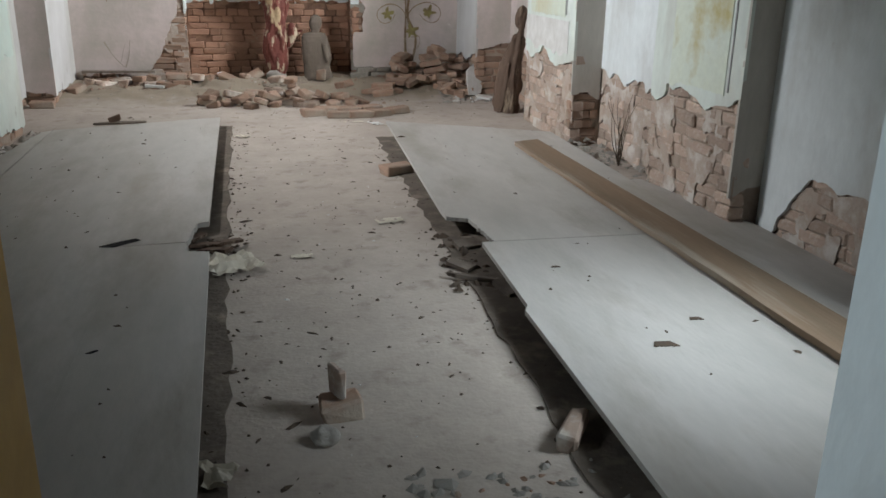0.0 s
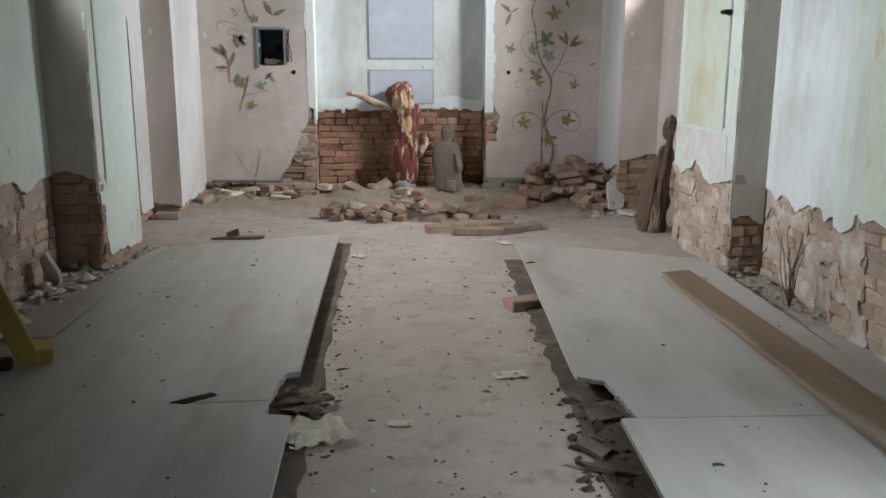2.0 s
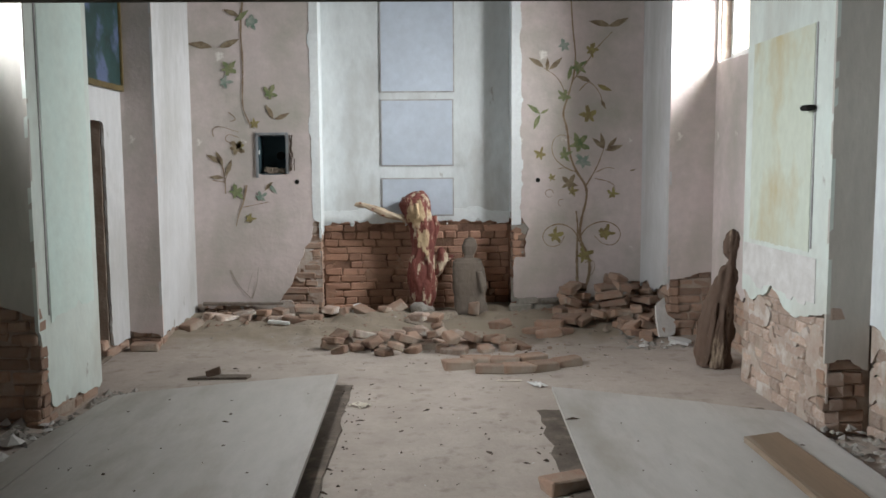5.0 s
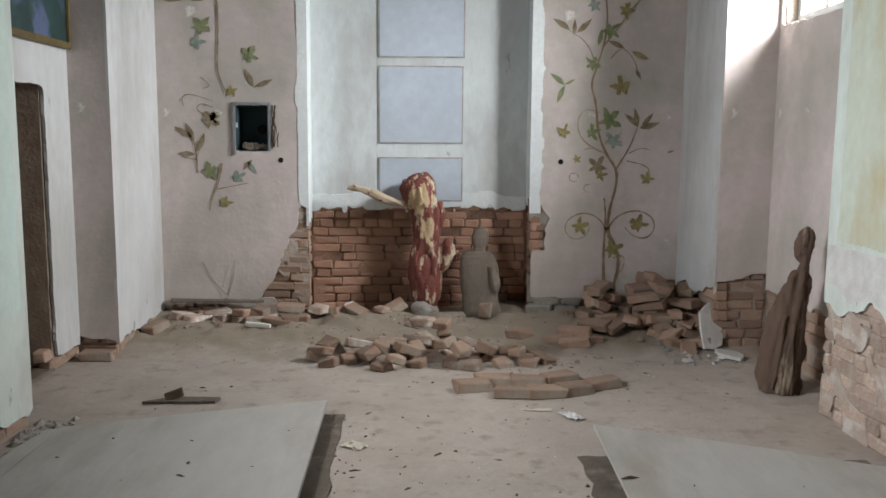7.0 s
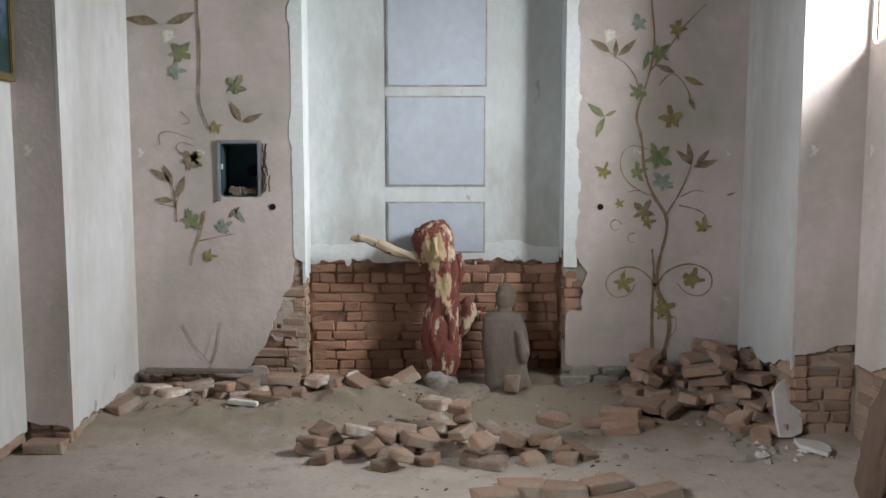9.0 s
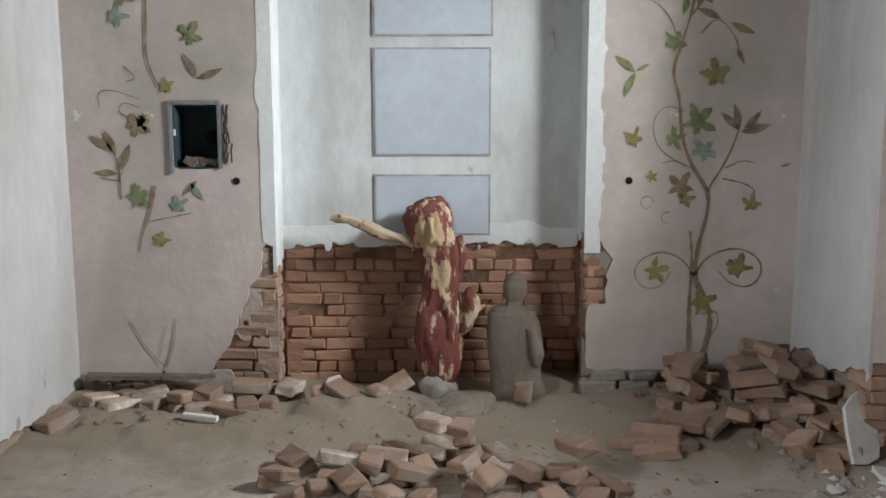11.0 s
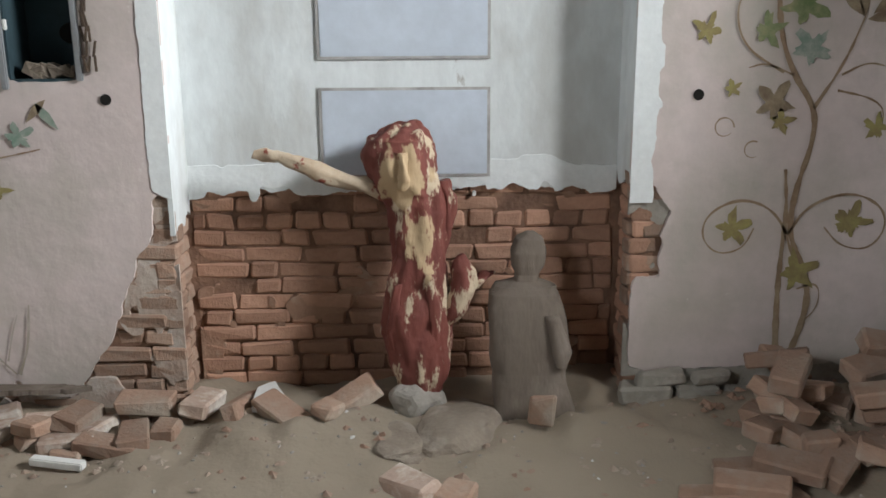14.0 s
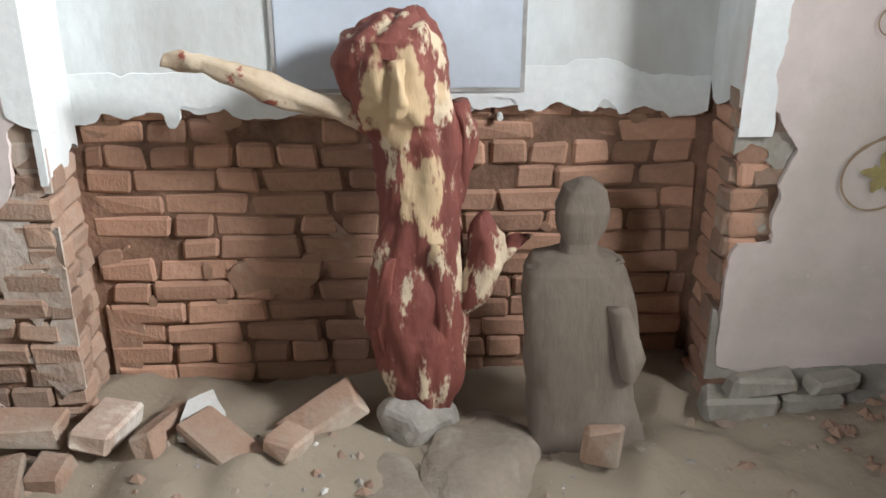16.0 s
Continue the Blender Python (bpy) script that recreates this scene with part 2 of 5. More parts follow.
# ---- mesh helpers ----
def mesh_of(bm, name, mat):
    me = bpy.data.meshes.new(name)
    bm.normal_update()
    bm.to_mesh(me)
    bm.free()
    me.materials.append(mat)
    return me


def part(name, bm, mat, parent=None, label="", smooth=False):
    me = mesh_of(bm, name, mat)
    if smooth:
        me.polygons.foreach_set("use_smooth", [True] * len(me.polygons))
    ob = new(name, me)
    if parent:
        ob.parent = parent
    if label:
        ob["label"] = label
    return ob


def root(name, label, category, m=None, group="", kind=""):
    ob = new(name)
    if m is not None:
        ob.matrix_world = m
    return tagged(ob, label, category, group, kind)


def box(bm, lo, hi, m=None):
    g = bmesh.ops.create_cube(bm, size=1.0)["verts"]
    for v in g:
        v.co = Vector([lo[i] + (v.co[i] + 0.5) * (hi[i] - lo[i]) for i in range(3)])
    if m is not None:
        bmesh.ops.transform(bm, matrix=m, verts=g)
    return g


def boxes(*pairs):
    bm = bmesh.new()
    for lo, hi in pairs:
        box(bm, lo, hi)
    return bm


def bevelled(lo, hi, w=0.006, seg=2):
    bm = boxes((lo, hi))
    bmesh.ops.bevel(bm, geom=bm.edges[:], offset=w, segments=seg, affect="EDGES")
    return bm


def rough_box(sx, sy, sz, rng, jitter=0.006, w=0.007, chip=0.5):
    """A block with its base at z = 0, its edges broken and its corners knocked."""
    bm = boxes(((-sx / 2, -sy / 2, 0), (sx / 2, sy / 2, sz)))
    for v in bm.verts:
        v.co += Vector([rng.uniform(-jitter, jitter) for _ in range(3)])
        if rng.random() < chip * 0.25:
            v.co.x *= 0.86
            v.co.y *= 0.9
    bmesh.ops.bevel(bm, geom=bm.edges[:], offset=w, segments=1, affect="EDGES")
    return bm


def loft(sections, steps=20, wobble=0.0, power=2.0):
    """A closed body through ellipses (x, y, z, half width, half depth)."""
    bm = bmesh.new()
    rings = []
    for x, y, z, a, b in sections:
        ring = []
        for i in range(steps):
            q = 2 * math.pi * i / steps
            c, s_ = math.cos(q), math.sin(q)
            k = 1 + wobble * noise.noise((x * 5 + c * 2.1, y * 5 + s_ * 2.1, z * 9))
            ring.append(bm.verts.new((x + a * k * math.copysign(abs(c) ** (2 / power), c), y + b * k * math.copysign(abs(s_) ** (2 / power), s_), z)))
        rings.append(ring)
    for r0, r1 in zip(rings, rings[1:]):
        for i in range(steps):
            bm.faces.new((r0[i], r0[(i + 1) % steps], r1[(i + 1) % steps], r1[i]))
    bm.faces.new(rings[0][::-1])
    bm.faces.new(rings[-1])
    return bm


def refine(sections, n=5):
    out = []
    for p, q in zip(sections, sections[1:]):
        for i in range(n):
            k = i / n
            k = k * k * (3 - 2 * k) * 0.5 + k * 0.5
            out.append(tuple(a + (b - a) * k for a, b in zip(p, q)))
    return out + [sections[-1]]


def join_into(bm, other):
    me = bpy.data.meshes.new("tmp")
    other.to_mesh(me)
    other.free()
    bm.from_mesh(me)
    bpy.data.meshes.remove(me)


def fbm(x, y, z=0.0, s=1.0):
    return 0.6 * noise.noise((x * s, y * s, z)) + 0.3 * noise.noise((x * s * 2.3, y * s * 2.3, z + 7)) + 0.16 * noise.noise((x * s * 5.1, y * s * 5.1, z + 13))


def plaster_sheet(name, m, length, z0, z1, keep, mat, parent, cell=0.03, thick=0.016, label="", wave=0.004, seed=0.0):
    """A coat of plaster on a wall face: a broken sheet in the frame m (x along the wall, -y out of it)."""
    nu, nz = max(2, round(length / cell)), max(2, round((z1 - z0) / cell))
    bm = bmesh.new()
    front, back = {}, {}

    def vert(i, j):
        if (i, j) not in front:
            u, z = length * i / nu, z0 + (z1 - z0) * j / nz
            du = 0.42 * cell * noise.noise((u * 31 + seed, z * 31, 3.1)) if 0 < i < nu else 0
            dz = 0.42 * cell * noise.noise((u * 31 + seed, z * 31, 8.7)) if 0 < j < nz else 0
            w = wave * fbm(u + seed, z, 2.0, 2.2) if 0 < i < nu else 0
            front[i, j] = bm.verts.new((u + du, w, z + dz))
            back[i, j] = bm.verts.new((u + du, thick, z + dz))
        return front[i, j]

    cells = {(i, j) for i in range(nu) for j in range(nz) if keep(length * (i + 0.5) / nu, z0 + (z1 - z0) * (j + 0.5) / nz)}
    for i, j in cells:
        bm.faces.new((vert(i, j), vert(i + 1, j), vert(i + 1, j + 1), vert(i, j + 1)))
    for i, j in cells:
        for (di, dj), (a, b) in {(-1, 0): ((i, j + 1), (i, j)), (1, 0): ((i + 1, j), (i + 1, j + 1)), (0, -1): ((i, j), (i + 1, j)), (0, 1): ((i + 1, j + 1), (i, j + 1))}.items():
            if (i + di, j + dj) not in cells:
                bm.faces.new((front[b], front[a], back[a], back[b]))
    links = {}
    for i, j in cells:
        for (di, dj), (a, b) in {(-1, 0): ((i, j + 1), (i, j)), (1, 0): ((i + 1, j), (i + 1, j + 1)), (0, -1): ((i, j), (i + 1, j)), (0, 1): ((i + 1, j + 1), (i, j + 1))}.items():
            if (i + di, j + dj) not in cells:
                links.setdefault(a, []).append(b)
                links.setdefault(b, []).append(a)
    free = [k for k in links if 0 < k[0] < nu and 0 < k[1] < nz]
    for step in range(3):
        spot = {k: sum((front[o].co for o in links[k]), Vector()) / len(links[k]) for k in free}
        for k in free:
            front[k].co = front[k].co * 0.45 + spot[k] * 0.55
    for k in free:
        w = noise.noise_vector((front[k].co.x * 67 + seed, front[k].co.z * 67, 1.5)) * cell * 0.35
        front[k].co.x += w.x
        front[k].co.z += w.z
        back[k].co.x, back[k].co.z = front[k].co.x - w.y * 0.5, front[k].co.z + 0.004
    used = [v for v in bm.verts if not v.link_faces]
    for v in used:
        bm.verts.remove(v)
    ob = part(name, bm, mat, parent, label)
    ob.matrix_world = m
    return ob


brick_rng = random.Random(5)
COURSE = 0.0722
BRICKS = {}
for size in (0.245, 0.118):
    for mat in (BRICK, BRICK_DUSTY, BRICK_PALE):
        BRICKS[size, mat.name] = []
        for _ in range(6):
            bm = rough_box(size, 0.09, 0.0685, brick_rng, 0.0075, 0.010, 0.9)
            bmesh.ops.translate(bm, verts=bm.verts, vec=(0, 0.045, 0))
            BRICKS[size, mat.name].append(mesh_of(bm, "brick", mat))
BRICK_JOBS = []


def brick_field(m, length, z0, z1, bare, mat, parent, proud=0.014, seed=0):
    """Courses of single bricks where the plaster is gone; laid at the end of the file."""
    BRICK_JOBS.append((m, length, z0, z1, bare, mat, parent, proud, seed))


def lay_bricks():
    for m, length, z0, z1, bare, mat, parent, proud, seed in BRICK_JOBS:
        rng = random.Random(seed)
        z = z0
        row = 0
        while z + 0.05 < z1:
            u = -rng.uniform(0.0, 0.12)
            while u < length:
                size = 0.118 if rng.random() < (0.75 if row % 3 == 1 else 0.25) else 0.245
                a, b = max(u, 0.0), min(u + size, length)
                if b - a > 0.045 and bare(0.5 * (a + b), z + 0.03):
                    ob = new("brick", rng.choice(BRICKS[size, mat.name]))
                    ob.parent = parent
                    ob.matrix_world = m @ pose((a + b) / 2, proud + rng.uniform(-0.006, 0.008) + (0.018 if rng.random() < 0.08 else 0.0), z + rng.uniform(-0.003, 0.003), rng.uniform(-2, 2), rng.uniform(-1.3, 1.3), rng.uniform(-1.8, 1.8)) @ Matrix.Diagonal(((b - a) / size, 1, 1, 1))
                u += size + rng.uniform(0.001, 0.011)
            z += COURSE
            row += 1


# ---- the hall ----
H = 4.2
floor = root("floor", "dusty worn concrete floor strewn with grit", "floor", kind="structure")


def ground_height(x, y):
    heap = 0.13 * max(0.0, min(1.0, (y - 8.25) / 0.75)) * (0.75 + 0.7 * fbm(x, y, 4.0, 1.7) + 0.35 * fbm(x, y, 9.0, 5.0) + 0.12 * fbm(x, y, 3.0, 14.0))
    heap += 0.10 * math.exp(-((x - 2.05) / 0.55) ** 2 - ((y - 9.05) / 0.35) ** 2)
    edge = 0.05 * math.exp(-((x + 1.9) / 0.28) ** 2) * (1 if 4.2 < y < 6.2 else 0)
    return max(0.0, heap) + edge + 0.006 * fbm(x, y, 1.0, 2.0) + 0.003 * fbm(x, y, 5.0, 9.0)


bm = bmesh.new()
nx, ny = 190, 340
gx0, gx1, gy0, gy1 = -2.5, 3.2, -0.5, 9.75
vs = [[bm.verts.new((gx0 + (gx1 - gx0) * i / nx, gy0 + (gy1 - gy0) * j / ny, ground_height(gx0 + (gx1 - gx0) * i / nx, gy0 + (gy1 - gy0) * j / ny))) for i in range(nx + 1)] for j in range(ny + 1)]
for j in range(ny):
    for i in range(nx):
        bm.faces.new((vs[j][i], vs[j][i + 1], vs[j + 1][i + 1], vs[j + 1][i]))
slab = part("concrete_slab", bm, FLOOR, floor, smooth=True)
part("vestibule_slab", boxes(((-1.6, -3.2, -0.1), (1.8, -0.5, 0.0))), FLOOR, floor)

# ceiling is out of view; its dark wood keeps bounced light down
ceiling = part("ceiling", boxes(((-3.0, -0.5, H), (3.6, 10.2, H + 0.15))), DARK_WOOD)
tagged(ceiling, "unseen dark ceiling over the hall, cuts bounced light", "ceiling", kind="structure")

wall_north = root("wall_north", "pinkish plaster end wall with painted vines, bared brick below", "wall", kind="structure")
# core, with the pocket of the meter box left open
part("core", boxes(((-2.4, 9.40, -0.1), (-1.165, 9.95, H)), ((-1.165, 9.40, -0.1), (-0.895, 9.95, 1.425)), ((-1.165, 9.40, 1.805), (-0.895, 9.95, H)),
                   ((-1.165, 9.60, 1.425), (-0.895, 9.95, 1.805)), ((-0.895, 9.40, -0.1), (-0.606, 9.95, H)),
                   ((1.275, 9.40, -0.1), (3.2, 9.95, H)), ((-0.606, 9.645, -0.1), (1.275, 9.95, H))), MORTAR, wall_north)


def bare_left(u, z):
    x = -1.80 + u
    edge = 0.16 + max(0.0, (x + 1.02)) * 1.75 + 0.16 * fbm(u, z, 3.0, 5.0) + 0.06 * fbm(u, z, 3.0, 15.0)
    if x > -0.70:
        edge = 0.98 + 0.08 * fbm(u, z, 3.0, 7.0) if x > -0.66 + 0.06 * fbm(u, z, 1.0, 7.0) else edge
    return z < edge


def bare_right(u, z):
    reach = 0.12 + 0.10 * fbm(u, z, 9.0, 5.0) if z > 0.62 else 0.02 + 0.05 * fbm(u, z, 9.0, 6.0)
    reach = max(reach, 0.16 - abs(z - 0.76) * 0.9)
    low = z < 0.22 + 0.05 * fbm(u, z, 2.0, 5.0) or (u > 1.02 and z < 0.34 + 0.12 * fbm(u, z, 4.0, 4.0))
    return (z < 1.0 and u < reach) or low


def in_box(x, z):
    return -1.17 < x < -0.89 and 1.42 < z < 1.81


m_nl, m_nr, m_nb = pose(-1.80, 9.37, 0), pose(1.247, 9.37, 0), pose(-0.578, 9.615, 0)
plaster_sheet("plaster", m_nl, 1.222, 0.0, 3.6, lambda u, z: not bare_left(u, z) and not in_box(u - 1.80, z), PLASTER_PINK, wall_north, 0.022, 0.02)
plaster_sheet("plaster", m_nr, 1.253, 0.0, 3.6, lambda u, z: not bare_right(u, z), PLASTER_PINK, wall_north, 0.022, 0.02, seed=3.0)
bare_back = lambda u, z: z < 0.965 + 0.07 * fbm(u, z, 6.0, 4.0) + 0.05 * fbm(u, z, 1.0, 16.0)
plaster_sheet("niche_plaster", m_nb, 1.825, 0.0, 3.6, lambda u, z: not bare_back(u, z), PLASTER_WHITE, wall_north, 0.022, 0.02, seed=7.0)
plaster_sheet("lime_strip", m_nb @ pose(0, -0.004, 0), 1.825, 0.8, 1.2, lambda u, z: z > 0.945 + 0.09 * fbm(u, z, 6.0, 3.5) + 0.09 * fbm(u, z, 1.0, 13.0) and z < 1.065 + 0.09 * fbm(u, z, 2.0, 2.5), LIME, wall_north, 0.015, 0.02, seed=2.0)
m_rl, m_rr = pose(-0.578, 9.37, 0, 0, 0, 90), pose(1.247, 9.615, 0, 0, 0, -90)
plaster_sheet("reveal_plaster", m_rl, 0.245, 0.0, 3.6, lambda u, z: z > 0.84 + 0.16 * fbm(u, z, 1.0, 6.0), PLASTER_WHITE, wall_north, 0.02, 0.02)
plaster_sheet("reveal_plaster", m_rr, 0.245, 0.0, 3.6, lambda u, z: z > 1.02 + 0.12 * fbm(u, z, 1.0, 6.0), PLASTER_WHITE, wall_north, 0.02, 0.02)
brick_field(m_nb, 1.825, 0.06, 1.03, lambda u, z: z < 1.08, BRICK, wall_north, seed=11)
brick_field(m_nl, 1.222, 0.06, 1.06, lambda u, z: bare_left(u, z - 0.03) or bare_left(u + 0.09, z), BRICK_DUSTY, wall_north, seed=12)
brick_field(m_nr, 1.253, 0.06, 1.06, lambda u, z: bare_right(u, z - 0.03) or bare_right(max(0, u - 0.06), z), BRICK_DUSTY, wall_north, seed=13)
plaster_sheet("mortar_smear", m_nb @ pose(0, 0.018, 0), 1.825, 0.0, 0.98, lambda u, z: fbm(u, z, 31.0, 3.5) + 0.5 * max(0.0, 0.5 - u * 2.6) * (1 if z < 0.75 else 0) + 0.25 * max(0.0, 0.16 - z) > 0.26, SMEAR_RED, wall_north, 0.018, 0.012, wave=0.014, seed=4.0)
plaster_sheet("mortar_smear", m_nl @ pose(0, 0.012, 0), 1.222, 0.0, 0.95, lambda u, z: bare_left(u, z) and fbm(u, z, 37.0, 4.5) > -0.02, SMEAR, wall_north, 0.018, 0.012, wave=0.018, seed=9.0)
plaster_sheet("mortar_smear", m_nr @ pose(0, 0.010, 0), 1.253, 0.0, 0.95, lambda u, z: bare_right(u, z) and (fbm(u, z, 39.0, 4.5) > 0.0 or (z < 0.26 and fbm(u, z, 39.0, 4.5) > -0.22)), SMEAR_GREY, wall_north, 0.018, 0.014, wave=0.022, seed=6.0)
brick_field(m_rl @ pose(0.014, 0, 0), 0.231, 0.06, 1.0, lambda u, z: True, BRICK_DUSTY, wall_north, seed=14)
brick_field(m_rr, 0.231, 0.06, 1.12, lambda u, z: True, BRICK, wall_north, seed=15)
# white-washed borders either side of the niche
for a, b in ((-0.70, -0.578), (1.247, 1.36)):
    mm = pose(a, 9.3665, 0)
    plaster_sheet("limewash_border", mm, b - a, 0.93, 3.6, lambda u, z, a=a: z > 1.0 + 0.12 * fbm(u, z, 8.0, 7.0) and (u > 0.035 + 0.03 * fbm(u, z, 3.0, 5.0)) if a < 0 else (u < 0.09 + 0.03 * fbm(u, z, 3.0, 5.0)), LIME, wall_north, 0.02, 0.003, wave=0)


def blank_panel(x0, x1, z0, z1):
    ob = part("blank_panel", bevelled((x0, 9.604, z0), (x1, 9.612, z1), 0.003), PANEL_BLUE, wall_north, "blue-grey painted board panel")
    bm = bmesh.new()
    g = 0.012
    for lo, hi in (((x0 - g, z0 - g), (x1 + g, z0)), ((x0 - g, z1), (x1 + g, z1 + g)), ((x0 - g, z0), (x0, z1)), ((x1, z0), (x1 + g, z1))):
        box(bm, (lo[0], 9.606, lo[1]), (hi[0], 9.613, hi[1]))
    part("joint", bm, OUTLINE, ob)


for x0, x1, z0, z1 in ((0.0, 0.69, 1.02, 1.372), (0.0, 0.69, 1.51, 2.135), (0.0, 0.70, 2.225, 3.12)):
    blank_panel(x0, x1, z0, z1)

# side walls: cores, then their plaster and bricks
wall_west = root("wall_west", "pale mint plaster side wall with a pier, bared brick at foot", "wall", kind="structure")
wall_east = root("wall_east", "pale plaster side wall with painted piers, bared brick at foot", "wall", kind="structure")
c = 0.03
WZ0, WZ1 = 2.27, 4.0
# openings at z 1.15 to 2.15 are unseen, cut for the porch fills
part("core", boxes(((-2.6, 8.28 + c, -0.1), (-1.785 - c, 9.40, H)), ((-2.6, 7.88, -0.1), (-2.06 - c, 8.28 + c, H)), ((-2.6, 6.93, 1.87), (-2.06 - c, 7.88, H)), ((-2.6, 6.81, -0.1), (-2.06 - c, 6.93, H)),
                   ((-2.6, 5.93 + c, -0.1), (-1.745 - c, 6.81 - 0.004, H)), ((-2.6, 5.86, -0.1), (-2.06 - c, 5.93 + c, H)),
                   ((-2.6, 4.3, -0.1), (-2.06 - c, 5.86, WZ0)), ((-2.6, 4.3, WZ1), (-2.06 - c, 5.86, H)), ((-2.6, 2.05, -0.1), (-2.06 - c, 4.3, H)), ((-2.6, 0.65, -0.1), (-2.06 - c, 2.05, 1.15)), ((-2.6, 0.65, 2.15), (-2.06 - c, 2.05, H)), ((-2.6, -0.45, -0.1), (-2.06 - c, 0.65, H))), MORTAR_PALE, wall_west)
part("core", boxes(((2.50 + c, 8.43 + c, -0.1), (3.4, 9.40, H)), ((2.88 + c, 8.40, -0.1), (3.4, 8.43 + c, H)), ((2.88 + c, 7.02, -0.1), (3.4, 8.40, 2.33)), ((2.88 + c, 7.02, WZ1), (3.4, 8.40, H)), ((2.88 + c, 6.94, -0.1), (3.4, 7.02, H)),
                   ((2.59 + c, 5.70 + c, -0.1), (3.4, 6.94 - 0.004, H)), ((2.83 + c, 4.40, -0.1), (3.4, 5.70 + c, H)), ((2.64 + c, 3.33 + c, -0.1), (3.4, 4.40 - 0.004, H)), ((2.83 + c, 1.9, -0.1), (3.4, 3.33 + c, H)), ((2.83 + c, 0.5, -0.1), (3.4, 1.9, 1.15)), ((2.83 + c, 0.5, 2.15), (3.4, 1.9, H)), ((2.83 + c, -0.45, -0.1), (3.4, 0.5, H))), MORTAR_PALE, wall_east)


def face(parent, m, length, line, amp, mat, brick, seed, cell=0.03, hole=None, top=3.9, freq=3.0):
    """One face of a side wall: plaster above a ragged line, bricks below it."""
    bare = lambda u, z: z < line(u) + amp * fbm(u + seed * 3.7, z, seed, freq) + 0.05 * fbm(u, z, seed, 12.0)
    open_ = hole or (lambda u, z: False)
    plaster_sheet("plaster", m, length, 0.0, top, lambda u, z: not bare(u, z) and not open_(u, z), mat, parent, cell, 0.02, seed=seed * 2.3)
    if brick is BRICK_PALE:
        plaster_sheet("mortar_smear", m @ pose(0, 0.013, 0), length, 0.0, 1.3, lambda u, z: bare(u, z) and not open_(u, z) and fbm(u * 1.3 + seed, z * 1.3, 20.0 + seed, 3.2) > 0.02, SMEAR, parent, 0.022, 0.012, wave=0.02, seed=seed * 1.7)
    if brick:
        brick_field(m, length, 0.01, 1.35, lambda u, z: bare(u, z - 0.05) and not open_(u, z), brick, parent, 0.016, seed=100 + seed)


W, E = 90, -90
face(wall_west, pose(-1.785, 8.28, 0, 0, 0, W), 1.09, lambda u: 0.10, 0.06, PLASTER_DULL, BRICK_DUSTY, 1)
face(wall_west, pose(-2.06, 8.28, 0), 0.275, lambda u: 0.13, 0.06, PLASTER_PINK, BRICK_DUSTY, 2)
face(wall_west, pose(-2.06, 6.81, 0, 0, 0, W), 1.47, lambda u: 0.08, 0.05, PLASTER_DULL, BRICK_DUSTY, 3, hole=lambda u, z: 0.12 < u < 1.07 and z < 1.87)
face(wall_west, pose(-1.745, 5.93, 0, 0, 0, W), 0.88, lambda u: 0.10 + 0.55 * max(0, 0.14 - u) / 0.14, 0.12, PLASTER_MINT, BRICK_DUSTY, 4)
face(wall_west, pose(-2.06, 5.93, 0), 0.315, lambda u: 0.72, 0.10, PLASTER_SHADED, BRICK_DUSTY, 5)
face(wall_west, pose(-2.06, -0.1, 0, 0, 0, W), 6.03, lambda u: 0.72 if u > 4.6 else 0.6, 0.30, PLASTER_MINT, BRICK_PALE, 6, 0.04, hole=lambda u, z: (4.4 < u < 5.96 and WZ0 < z < WZ1) or (0.75 < u < 2.15 and 1.15 < z < 2.15), freq=1.6)
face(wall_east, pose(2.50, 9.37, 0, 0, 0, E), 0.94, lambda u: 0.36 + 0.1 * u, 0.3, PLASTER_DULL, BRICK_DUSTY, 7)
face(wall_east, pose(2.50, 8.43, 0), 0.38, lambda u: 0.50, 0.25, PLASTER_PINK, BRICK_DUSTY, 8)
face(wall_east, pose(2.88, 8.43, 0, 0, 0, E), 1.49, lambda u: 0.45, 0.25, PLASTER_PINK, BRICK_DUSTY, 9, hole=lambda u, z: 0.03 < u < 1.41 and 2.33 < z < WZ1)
face(wall_east, pose(2.59, 6.94, 0, 0, 0, E), 1.24, lambda u: 0.66, 0.16, PLASTER_MINT, BRICK_PALE, 10)
face(wall_east, pose(2.59, 5.70, 0), 0.24, lambda u: 0.46, 0.18, PLASTER_SHADED, BRICK_DUSTY, 11)
face(wall_east, pose(2.83, 5.70, 0, 0, 0, E), 1.30, lambda u: 0.62, 0.14, PLASTER_WHITE, BRICK_PALE, 12)
face(wall_east, pose(2.64, 4.40, 0, 0, 0, E), 1.07, lambda u: 0.66 + 0.05 * u, 0.14, PLASTER_MINT, BRICK_PALE, 13)
face(wall_east, pose(2.64, 3.33, 0), 0.19, lambda u: 0.25, 0.2, PLASTER_SHADED, None, 14)
face(wall_east, pose(2.83, 3.33, 0, 0, 0, E), 3.4, lambda u: 0.42 - 1.6 * max(0, abs(u - 0.85) - 0.45), 0.2, PLASTER_WHITE, BRICK_PALE, 15, hole=lambda u, z: 1.43 < u < 2.83 and 1.15 < z < 2.15)

